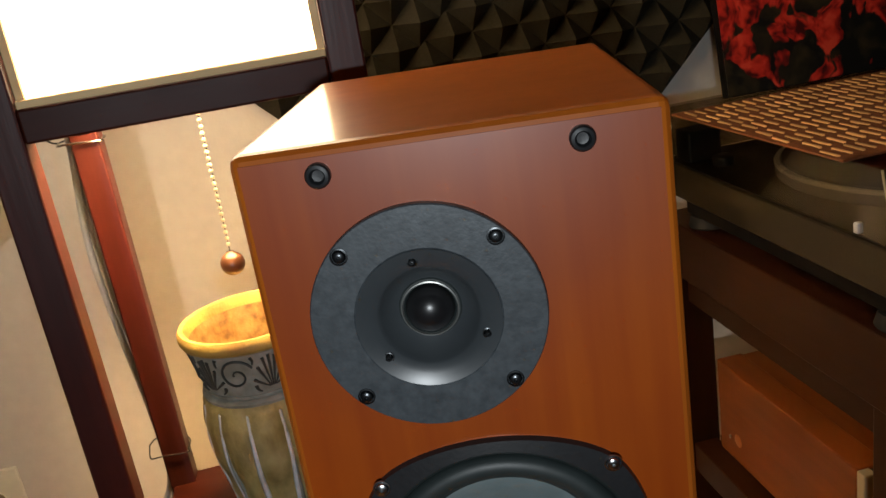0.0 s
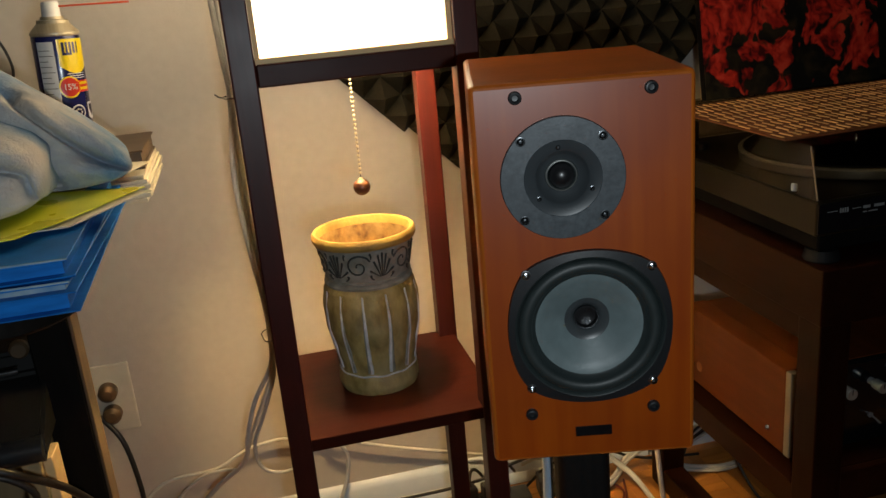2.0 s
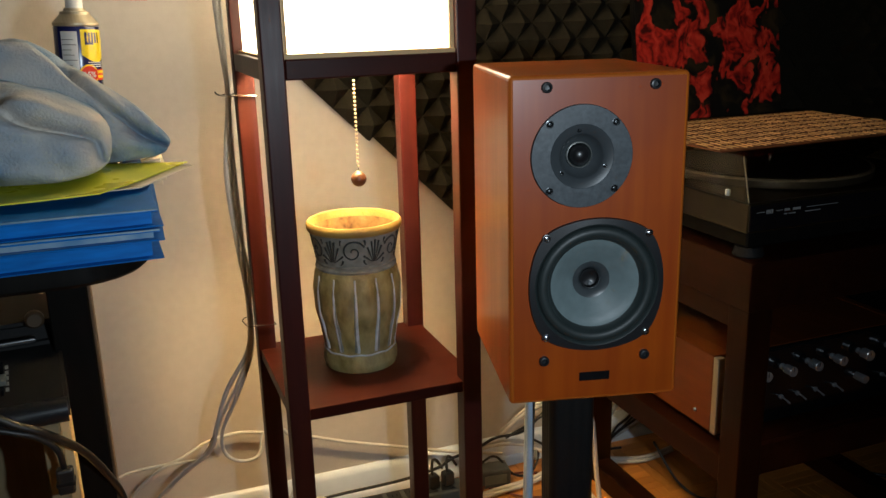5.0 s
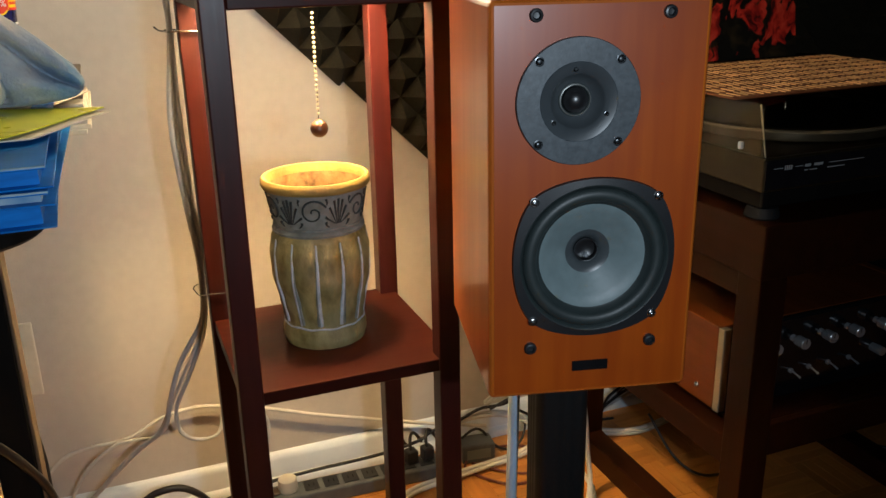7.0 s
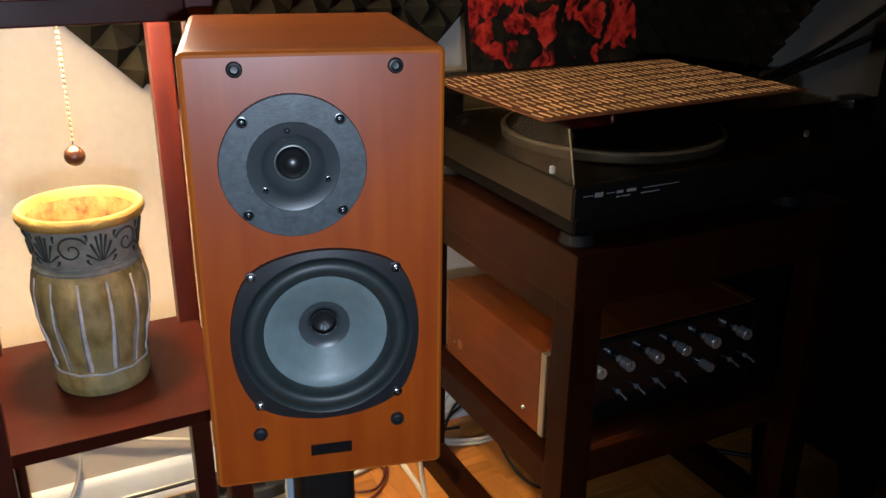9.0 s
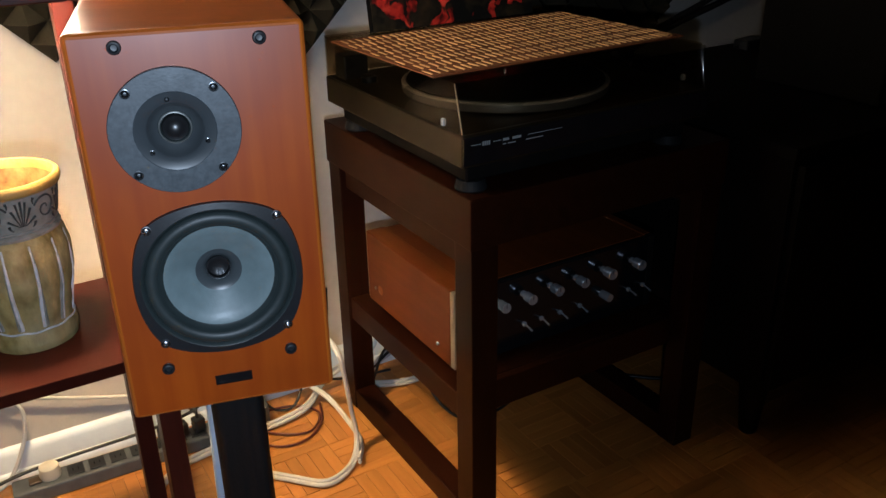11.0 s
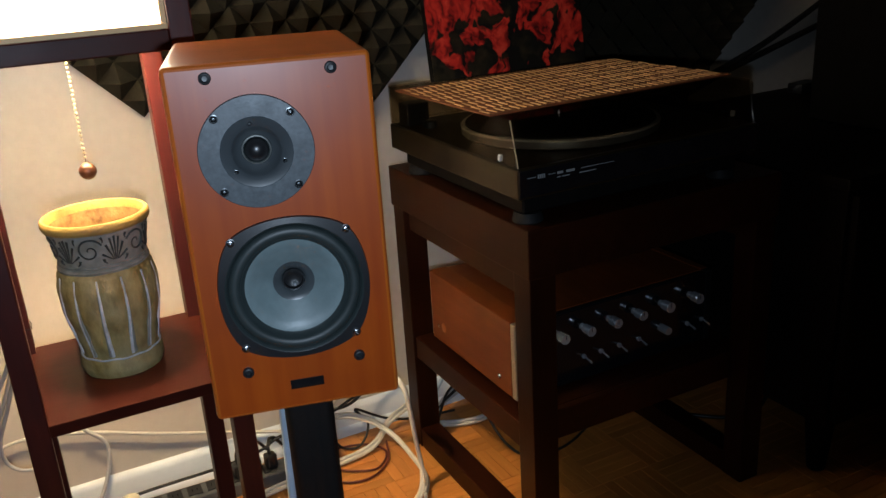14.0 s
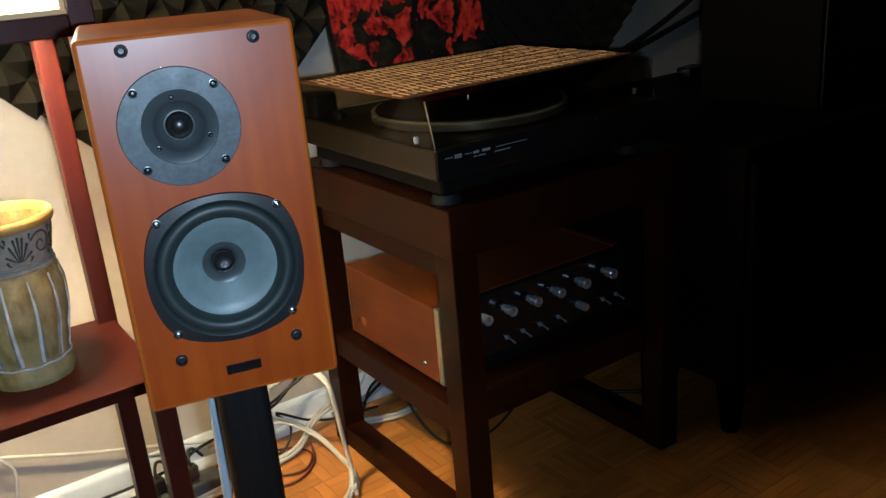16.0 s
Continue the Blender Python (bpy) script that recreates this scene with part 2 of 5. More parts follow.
MARK = material("pale_print", (0.24, 0.24, 0.23), (0.30, 0.30, 0.29), 0.5, grain=50, bump=0.0)
MAT_BROWN = material("brown_woven_thread", (0.13, 0.034, 0.005), (0.20, 0.060, 0.010), 0.7, stretch=(1, 1, 1), grain=160, bump=0.5, bump_grain=300)
BAMBOO = material("pale_bamboo_slat", (0.50, 0.27, 0.095), (0.66, 0.40, 0.175), 0.45, stretch=(14, 1, 14), grain=12, bump=0.1, shift=0.35)
CLAY = material("olive_brown_fired_clay", (0.19, 0.138, 0.034), (0.44, 0.355, 0.135), 0.62, stretch=(1, 1, 0.6), grain=60, blot=21, blot_to=(0.32, 0.28, 0.16), blot_amount=0.5, bump=0.75, bump_grain=120)
CLAY_GREY = material("grey_washed_clay_band", (0.17, 0.185, 0.155), (0.33, 0.345, 0.31), 0.6, grain=60, blot=26, blot_to=(0.22, 0.20, 0.14), bump=0.6, bump_grain=150)
CLAY_PALE = material("chalky_groove_wash", (0.56, 0.60, 0.64), (0.74, 0.77, 0.81), 0.7, grain=120, blot=40, blot_to=(0.30, 0.28, 0.22), blot_amount=0.5, bump=0.6, bump_grain=160)
CLAY_DARK = material("dark_relief_glaze", (0.030, 0.034, 0.030), (0.065, 0.070, 0.062), 0.55, grain=60, bump=0.4)
CLAY_RIM = material("buff_clay_rim", (0.36, 0.245, 0.055), (0.45, 0.32, 0.085), 0.6, grain=60, blot=30, blot_to=(0.22, 0.12, 0.03), blot_amount=0.8, bump=0.5, bump_grain=150)
CLAY_INSIDE = material("mottled_inner_clay", (0.10, 0.045, 0.010), (0.34, 0.205, 0.065), 0.7, grain=75, blot=45, blot_to=(0.36, 0.25, 0.10), blot_amount=0.7, bump=0.7, bump_grain=110)
PAPER_SHADE = material("glowing_rice_paper", (0.85, 0.80, 0.68), (0.9, 0.86, 0.76), 0.8, grain=40, bump=0.0, glow=((1.0, 0.80, 0.50), PAPER_GLOW))
GLASS_BULB = material("lit_bulb_glass", (0.9, 0.85, 0.7), (0.9, 0.85, 0.7), 0.4, bump=0.0, glow=((1.0, 0.75, 0.4), 6.0))
BEAD = material("pale_brass_bead", (0.74, 0.64, 0.42), (0.82, 0.72, 0.50), 0.35, metal=0.35, bump=0.0)
BRASS = material("brass_bead", (0.80, 0.72, 0.52), (0.88, 0.80, 0.62), 0.25, metal=1.0, bump=0.0)
BALL_WOOD = material("brown_varnished_ball", (0.085, 0.030, 0.012), (0.13, 0.048, 0.021), 0.32, grain=40, coat=0.4, bump=0.02)
CABLE_GREY = material("grey_cable_sheath", (0.50, 0.51, 0.51), (0.60, 0.61, 0.60), 0.5, grain=40, blot=12, bump=0.1)
CABLE_WHITE = material("off_white_cable_sheath", (0.62, 0.60, 0.54), (0.72, 0.70, 0.64), 0.45, grain=40, blot=12, bump=0.1)
CABLE_BLUE = material("pale_blue_cable_sheath", (0.42, 0.55, 0.68), (0.52, 0.64, 0.76), 0.4, grain=40, blot=12, bump=0.05)
CABLE_BLACK = material("black_cable_sheath", (0.010, 0.010, 0.010), (0.02, 0.02, 0.02), 0.45, grain=40, bump=0.1)
CABLE_RED = material("dark_red_cable_sheath", (0.10, 0.02, 0.012), (0.15, 0.03, 0.018), 0.45, grain=40, bump=0.1)
STRIP_GREY = material("grey_power_strip_shell", (0.075, 0.085, 0.09), (0.11, 0.12, 0.125), 0.45, grain=40, blot=14, bump=0.1)
IVORY = material("ivory_plastic", (0.62, 0.58, 0.48), (0.70, 0.66, 0.55), 0.4, grain=40, bump=0.02)
PLUG_BROWN = material("brown_plug", (0.070, 0.042, 0.020), (0.105, 0.064, 0.032), 0.5, grain=40, bump=0.05)
CLOTH = material("blue_terry_cloth", (0.085, 0.20, 0.34), (0.145, 0.27, 0.42), 0.95, grain=95, blot=8.5, blot_to=(0.58, 0.53, 0.46), blot_amount=1.0, bump=1.0, bump_grain=300, sheen=0.12, spec=0.1)
FOLDER = material("blue_folder_card", (0.002, 0.112, 0.40), (0.004, 0.175, 0.58), 0.45, stretch=(1, 1, 6), grain=30, blot=9, bump=0.05, spec=0.18)
FOLDER_EDGE = material("worn_grey_blue_edge", (0.18, 0.28, 0.36), (0.32, 0.41, 0.46), 0.6, grain=60, blot=20, blot_to=(0.02, 0.16, 0.36), blot_amount=0.8, bump=0.2)
YELLOW = material("yellow_green_paper", (0.74, 0.72, 0.03), (0.84, 0.80, 0.05), 0.30, grain=20, blot=14, blot_to=(0.52, 0.64, 0.03), blot_amount=0.6, bump=0.1, bump_grain=40)
PAPER = material("cream_paper", (0.66, 0.60, 0.46), (0.74, 0.68, 0.54), 0.7, grain=50, blot=20, bump=0.1)
TAN_WOOD = material("tan_fibreboard", (0.10, 0.062, 0.032), (0.14, 0.090, 0.048), 0.6, stretch=(8, 8, 1), grain=14, blot=8, bump=0.1)
CAN_BLUE = material("navy_can_lacquer", (0.010, 0.013, 0.075), (0.014, 0.018, 0.095), 0.25, grain=20, bump=0.0, coat=0.4)
CAN_YELLOW = material("yellow_can_print", (0.85, 0.62, 0.0), (0.88, 0.66, 0.01), 0.3, grain=20, bump=0.0, coat=0.3)
CAN_RED = material("red_can_print", (0.62, 0.03, 0.012), (0.68, 0.04, 0.018), 0.3, grain=20, bump=0.0, coat=0.3)
CAN_WHITE = material("white_can_print", (0.66, 0.67, 0.68), (0.74, 0.75, 0.76), 0.35, grain=90, bump=0.0)
RED_TUBE = material("translucent_red_straw", (0.55, 0.06, 0.015), (0.62, 0.08, 0.02), 0.3, bump=0.0)
WHITE_PLASTIC = material("white_plastic", (0.68, 0.68, 0.66), (0.74, 0.74, 0.72), 0.4, grain=30, bump=0.02)
GREY_PLASTIC = material("grey_green_plastic", (0.16, 0.17, 0.15), (0.21, 0.22, 0.20), 0.4, grain=30, blot=8, bump=0.05)
PICTURE = picture_paint("red_flower_print")


# ---- mesh helpers ----
def finish(bm, smooth=None):
    bmesh.ops.recalc_face_normals(bm, faces=bm.faces)
    if smooth:
        for f in bm.faces:
            f.smooth = True
        for e in bm.edges:
            if len(e.link_faces) == 2 and e.calc_face_angle(0) > radians(smooth):
                e.smooth = False
    return bm


def box(x0, x1, y0, y1, z0, z1, bevel=0.0, segments=2):
    bm = bmesh.new()
    bmesh.ops.create_cube(bm, size=1)
    for v in bm.verts:
        v.co = Vector(((x0 + x1) / 2 + v.co.x * (x1 - x0), (y0 + y1) / 2 + v.co.y * (y1 - y0), (z0 + z1) / 2 + v.co.z * (z1 - z0)))
    if bevel:
        bmesh.ops.bevel(bm, geom=bm.edges[:], offset=bevel, segments=segments, affect="EDGES", profile=0.5, clamp_overlap=True)
    return finish(bm)


def lathe(profile, around=48, axis="z", centre=(0, 0, 0), closed=False, smooth=35):
    """Turns (radius, height) pairs round an axis; axis 'y' points the heights out of a front that faces -y."""
    bm = bmesh.new()
    rings = []
    for r, h in profile:
        ring = []
        for i in range(around):
            a = 2 * math.pi * i / around
            p = Vector((r * math.cos(a), r * math.sin(a), h)) if axis == "z" else Vector((r * math.cos(a), -h, r * math.sin(a)))
            ring.append(bm.verts.new(p + Vector(centre)))
            if r < 1e-6:
                ring = ring * around
                break
        rings.append(ring)
    for one, two in zip(rings, rings[1:] + rings[:1] if closed else rings[1:]):
        for i in range(around):
            j = (i + 1) % around
            corners = []
            for v in (one[i], one[j], two[j], two[i]):
                if v not in corners:
                    corners.append(v)
            if len(corners) > 2:
                bm.faces.new(corners)
    return finish(bm, smooth)


def curve_points(points, steps=6):
    """A smooth line through the points."""
    pts = [Vector(p) for p in points]
    pts = [pts[0] * 2 - pts[1]] + pts + [pts[-1] * 2 - pts[-2]]
    out = []
    for i in range(1, len(pts) - 2):
        a, b, c, d = pts[i - 1:i + 3]
        for k in range(steps):
            t = k / steps
            out.append(0.5 * (2 * b + (c - a) * t + (2 * a - 5 * b + 4 * c - d) * t * t + (3 * b - a - 3 * c + d) * t ** 3))
    return out + [pts[-2]]


def tube(points, radius, around=8, steps=6, flat=1.0, straight=False):
    """A round cord along a line of points; radius may be a list that tapers it."""
    line = [Vector(p) for p in points] if straight else curve_points(points, steps)
    bm = bmesh.new()
    rings, side = [], None
    for i, p in enumerate(line):
        way = (line[min(i + 1, len(line) - 1)] - line[max(i - 1, 0)]).normalized()
        if side is None:
            side = way.cross(Vector((0.13, 0.2, 1))).normalized()
        side = (side - way * side.dot(way)).normalized()
        up = way.cross(side)
        r = radius if not isinstance(radius, (list, tuple)) else radius[0] + (radius[1] - radius[0]) * i / (len(line) - 1)
        rings.append([bm.verts.new(p + side * math.cos(a) * r + up * math.sin(a) * r * flat) for a in (2 * math.pi * k / around for k in range(around))])
    for one, two in zip(rings, rings[1:]):
        for k in range(around):
            bm.faces.new((one[k], one[(k + 1) % around], two[(k + 1) % around], two[k]))
    bm.faces.new(rings[0][::-1])
    bm.faces.new(rings[-1])
    return finish(bm, 60)


def join(*parts):
    whole = bmesh.new()
    for bm in parts:
        data = bpy.data.meshes.new("join")
        bm.to_mesh(data)
        bm.free()
        whole.from_mesh(data)
        bpy.data.meshes.remove(data)
    return whole


def moved(bm, m):
    bm.transform(m)
    return bm


def mesh_object(name, bm, mat):
    data = bpy.data.meshes.new(name)
    bm.to_mesh(data)
    bm.free()
    data.materials.append(mat)
    return new(name, data)


def part(name, bm, mat, parent, label=""):
    ob = mesh_object(name, bm, mat)
    ob.parent = parent
    return tagged(ob, label) if label else ob


def piece(name, data, parent, m):
    ob = new(name, data)
    ob.parent = parent
    ob.matrix_local = m
    return ob


def thing(name, label, category, m=None, group="", kind=""):
    ob = new(name)
    ob.empty_display_size = 0.05
    if m is not None:
        ob.matrix_world = m
    return tagged(ob, label, category, group, kind)


def solid(name, bm, mat, label, category, m=None, group="", kind=""):
    ob = mesh_object(name, bm, mat)
    if m is not None:
        ob.matrix_world = m
    return tagged(ob, label, category, group, kind)


def letters(text, size, mat, name, parent, m, depth=0.0004):
    """Raised print with the built-in font, turned into a mesh."""
    data = bpy.data.curves.new(name, "FONT")
    data.body, data.size, data.extrude, data.align_x, data.align_y = text, size, depth, "CENTER", "CENTER"
    holder = new(name, data)
    made = bpy.data.meshes.new_from_object(holder.evaluated_get(bpy.context.evaluated_depsgraph_get()))
    bpy.data.objects.remove(holder)
    made.materials.clear()
    made.materials.append(mat)
    ob = new(name, made)
    ob.parent = parent
    ob.matrix_local = m
    return ob


# ---- the room ----
WALL_Y = 0.905
X0, X1, Y0, TOP = -2.6, 3.6, -4.6, 2.55
tagged(mesh_object("wall_north", box(X0 - 0.1, X1 + 0.1, WALL_Y, WALL_Y + 0.12, -0.02, TOP + 0.1), WALL), "off-white painted wall behind the lamp", "wall", kind="structure")
# unseen sides and ceiling added to close the room, dark against bounced light
tagged(mesh_object("wall_south", box(X0 - 0.1, X1 + 0.1, Y0 - 0.12, Y0, -0.02, TOP + 0.1), FAR_WALL), "unseen wall across the room, dark brown to cut bounced light", "wall", kind="structure")
tagged(mesh_object("wall_west", box(X0 - 0.12, X0, Y0, WALL_Y, -0.02, TOP + 0.1), FAR_WALL), "unseen side wall, dark brown to cut bounced light", "wall", kind="structure")
tagged(mesh_object("wall_east", box(X1, X1 + 0.12, Y0, WALL_Y, -0.02, TOP + 0.1), FAR_WALL), "unseen side wall, dark brown to cut bounced light", "wall", kind="structure")
tagged(mesh_object("ceiling", box(X0, X1, Y0, WALL_Y, TOP, TOP + 0.1), FAR_WALL), "unseen ceiling, dark brown to cut bounced light", "ceiling", kind="structure")
floor = tagged(mesh_object("floor", box(X0, X1, Y0, WALL_Y, -0.05, -0.004), SUBFLOOR), "honey-coloured oak parquet floor", "floor", kind="structure")


def baseboard():
    """A white skirting with a rounded top and a shoe moulding at the floor."""
    section = [(0.0, 0.0), (-0.022, 0.0), (-0.022, 0.012), (-0.016, 0.020), (-0.013, 0.022), (-0.013, 0.058), (-0.009, 0.066), (-0.004, 0.071), (0.0, 0.073)]
    bm = bmesh.new()
    ends = [[bm.verts.new((x, WALL_Y + y, z)) for y, z in section] for x in (X0, X1)]
    for i in range(len(section) - 1):
        bm.faces.new((ends[0][i], ends[0][i + 1], ends[1][i + 1], ends[1][i]))
    for e in ends:
        bm.faces.new(e)
    tagged(mesh_object("baseboard", finish(bm, 50), WHITE_TRIM), "white glossy baseboard with a shoe moulding", "baseboard", kind="structure")


baseboard()


# ---- acoustic foam on the wall ----
def foam_panel(m):
    """One square of pyramid foam; local x and z span it, it stands out towards -y."""
    side, n, base, peak = 0.3548, 7, 0.014, 0.037
    step = side / n
    t = thing("foam_panel", "charcoal pyramid acoustic foam panel hung on its corner", "acoustic panel", m, "foam panels on the wall")
    part("slab", box(0, side, -base, 0, 0, side, 0.0012, 1), FOAM, t)
    shapes = []
    for k in range(4):
        bm = bmesh.new()
        foot = [bm.verts.new((x * step / 2, 0.0004, z * step / 2)) for x, z in ((-1, -1), (1, -1), (1, 1), (-1, 1))]
        # the tip is slightly blunt and leans a little
        lean_x, lean_z, high = random.uniform(-0.002, 0.002), random.uniform(-0.002, 0.002), -peak * random.uniform(0.93, 1.03)
        tip = [bm.verts.new((lean_x + x * 0.0012, high, lean_z + z * 0.0012)) for x, z in ((-1, -1), (1, -1), (1, 1), (-1, 1))]
        for i in range(4):
            bm.faces.new((foot[i], foot[(i + 1) % 4], tip[(i + 1) % 4], tip[i]))
        bm.faces.new(tip)
        bm.faces.new(foot)
        data = bpy.data.meshes.new("pyramid")
        finish(bm).to_mesh(data)
        bm.free()
        data.materials.append(FOAM)
        shapes.append(data)
    for i in range(n):
        for j in range(n):
            piece("pyramid", shapes[random.randrange(4)], t, pose((i + 0.5) * step, -base, (j + 0.5) * step))
    return t


foam = None
for tip_x, tip_z in ((0.283, 0.560), (1.258, 0.552)):
    for i in range(2):
        for j in range(2):
            # each tile hangs on its corner; the upper left one sits a little lower than its neighbour
            u, v = i * 0.355, j * 0.355 - (0.012 if i else 0)
            m = pose(tip_x + (v - u) * math.sqrt(0.5), WALL_Y - 0.001, tip_z + (u + v) * math.sqrt(0.5), 0, -45, 0)
            # local x runs up to the right, local z up to the left
            foam = foam_panel(m) if foam is None else (copy_thing(foam, m) or foam)


# ---- the loudspeaker on its stand ----
def loudspeaker():
    """Two-way cabinet; its front lies in y = 0 and faces -y, its foot in z = 0."""
    t = thing("loudspeaker", "cherry veneer two-way bookshelf loudspeaker on a black stand", "loudspeaker", pose(0, 0, 0.622, 0, 0, -14))
    x0, x1, deep, high = -0.078, 0.117, 0.235, 0.368
    shell = box(x0, x1, 0.0, deep, 0, high, 0.0055, 3)
    front = min(shell.faces, key=lambda f: (round(f.calc_center_median().y, 5), -f.calc_area()))
    bmesh.ops.delete(shell, geom=[front], context="FACES_ONLY")
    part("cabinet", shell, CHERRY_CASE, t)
    bm = bmesh.new()
    rim = [bm.verts.new((x, -0.0005, z)) for x, z in ((x0 + 0.0048, 0.0048), (x1 - 0.0048, 0.0048), (x1 - 0.0048, high - 0.0048), (x0 + 0.0048, high - 0.0048))]
    loops = [[bm.edges.new((rim[k], rim[(k + 1) % 4])) for k in range(4)]]
    for hx, hz, hr in ((0.0, 0.2822, 0.0500), (0.0195, 0.1378, 0.0695)):
        ring = [bm.verts.new((hx + hr * math.cos(2 * math.pi * k / 64), -0.0005, hz + hr * math.sin(2 * math.pi * k / 64))) for k in range(64)]
        loops.append([bm.edges.new((ring[k], ring[(k + 1) % 64])) for k in range(64)])
    bmesh.ops.triangle_fill(bm, use_beauty=True, edges=[e for l in loops for e in l])
    border = [e for e in bm.edges if len(e.link_faces) == 1]
    back = bmesh.ops.extrude_edge_only(bm, edges=border)
    bmesh.ops.translate(bm, verts=[v for v in back["geom"] if isinstance(v, bmesh.types.BMVert)], vec=(0, 0.009, 0))
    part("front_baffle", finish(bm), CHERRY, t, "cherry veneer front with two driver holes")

    # tweeter, set towards one side
    z = 0.2822
    tweeter = part("tweeter", lathe([(0.0490, -0.004), (0.0550, -0.001), (0.0550, 0.0042), (0.0544, 0.0050), (0.0345, 0.0050), (0.0340, 0.0046), (0.0335, 0.0044), (0.0330, 0.0020)],
                                    72, "y", (0, 0, z)), PLATE, t, "black flecked tweeter plate")
    part("horn", lathe([(0.0338, 0.0049), (0.0322, 0.0044), (0.0285, 0.0030), (0.0246, 0.0012), (0.0237, 0.0004), (0.0228, -0.0012), (0.0205, -0.0046), (0.0172, -0.0082), (0.0146, -0.0098)], 64, "y", (0, -0.0003, z), smooth=40), HORN, tweeter)
    part("dome", lathe([(0.0118 * math.cos(a), -0.0098 + 0.0102 * math.sin(a)) for a in (math.pi / 2 * k / 10 for k in range(11))], 40, "y", (0, -0.0004, z)), DOME, tweeter, "black soft dome")
    part("dome_surround", lathe([(0.0150, -0.0098), (0.0144, -0.0088), (0.0126, -0.0086), (0.0117, -0.0100)], 48, "y", (0, -0.0005, z)), RUBBER, tweeter)
    part("ring", lathe([(0.0141, -0.0088), (0.0138, -0.0076), (0.0132, -0.0074), (0.0128, -0.0086)], 48, "y", (0, -0.0006, z)), DULL_RING, tweeter, "thin grey metal ring")

    def screw(x, zz, y, r, mat, parent):
        head = lathe([(r * 1.35, 0.0), (r * 1.35, 0.0006), (r * 1.12, 0.0007), (r * 1.1, -0.0002), (r, 0.0004), (r * 0.86, 0.0016), (r * 0.5, 0.0022), (r * 0.3, 0.0022), (r * 0.26, 0.0009), (0, 0.0009)], 20, "y", (x, y, zz))
        part("screw", head, mat, parent)

    for sx in (-1, 1):
        for sz in (-1, 1):
            screw(sx * 0.0355, z + sz * 0.0354, -0.0050, 0.0031, DARK_STEEL, tweeter)
    for a in (97, -24, 219):
        screw(0.0282 * math.cos(radians(a)), z + 0.0282 * math.sin(radians(a)), -0.0026, 0.0019, DARK_STEEL, tweeter)

    # woofer with a four-eared frame
    cx, z = 0.0195, 0.1378
    bm = bmesh.new()
    n, a_half, bow = 128, 0.0768, 0.125
    outer, outer_top, inner_top, inner = [], [], [], []
    for i in range(n):
        a = 2 * math.pi * i / n
        c, s = math.cos(a), math.sin(a)
        # four bowed sides that meet in rounded ears
        off = bow - a_half
        sides = [math.sqrt(bow * bow - off * off * (1 - k * k)) - off * abs(k) for k in (c, s)]
        r = (sides[0] ** -22 + sides[1] ** -22) ** (-1 / 22)
        for ring, rr, y in ((outer, r, 0.0), (outer_top, r - 0.0010, -0.0038), (inner_top, 0.0700, -0.0046), (inner, 0.0690, -0.0036)):
            ring.append(bm.verts.new((cx + c * rr, y, z + s * rr)))
    for one, two in ((outer, outer_top), (outer_top, inner_top), (inner_top, inner)):
        for i in range(n):
            j = (i + 1) % n
            bm.faces.new((one[i], one[j], two[j], two[i]))
    woofer = part("woofer", finish(bm, 35), BLACK_PLASTIC, t, "grey-coned woofer in a black four-eared frame")
    roll = [(0.0605 + 0.0062 * math.cos(math.pi - math.pi * k / 12), 0.0005 + 0.0052 * math.sin(math.pi * k / 12)) for k in range(13)]
    part("surround", lathe([(0.0500, -0.0042), (0.0520, -0.0030), (0.0535, -0.0006)] + roll + [(0.0678, 0.0020), (0.0692, 0.0042), (0.0702, 0.0046)], 80, "y", (cx, 0, z), smooth=50), RUBBER, woofer, "black rubber roll surround")
    part("cone", lathe([(0.0508, -0.0040), (0.0496, -0.0040), (0.040, -0.0090), (0.030, -0.0145), (0.0212, -0.0195)], 80, "y", (cx, 0, z), smooth=60), CONE, woofer, "matt grey plastic cone")
    part("cone_heart", lathe([(0.0214, -0.0193), (0.0180, -0.0205), (0.0120, -0.0255), (0.0115, -0.0280)], 64, "y", (cx, 0, z), smooth=60), CONE_DARK, woofer)
    part("dust_cap", lathe([(0.0116, -0.0285), (0.0112, -0.0235), (0.0102, -0.0235), (0.0098, -0.0290), (0.0060, -0.0310), (0.0, -0.0315)], 48, "y", (cx, 0, z)), DOME, woofer, "hollow black dust cap")
    part("cap_ring", lathe([(0.0118, -0.0240), (0.0114, -0.0229), (0.0109, -0.0236)], 48, "y", (cx, 0, z)), STEEL, woofer)
    part("pole_tip", lathe([(0.0025, -0.0310), (0.0024, -0.0262), (0.0014, -0.0248), (0, -0.0246)], 20, "y", (cx + 0.001, 0, z - 0.0068)), KNOB, woofer)
    for sx in (-1, 1):
        for sz in (-1, 1):
            screw(cx + sx * 0.0570, z + sz * 0.0572, -0.0042, 0.0033, STEEL, woofer)

    # grille sockets and the badge
    for x, zz in ((-0.038, 0.355), (0.078, 0.355), (-0.039, 0.052), (0.077, 0.052)):
        part("grille_socket", lathe([(0.0058, -0.001), (0.0058, 0.0024), (0.0050, 0.0034), (0.0036, 0.0038), (0.0030, 0.0030), (0.0026, 0.0012), (0, 0.0010)], 32, "y", (x, -0.001, zz)), BLACK_PLASTIC, t, "round black grille socket")
    badge = part("badge", box(0.0020, 0.0370, -0.0022, -0.0011, 0.0245, 0.0350, 0.0004, 1), GLOSS_BLACK, t, "worn black badge")
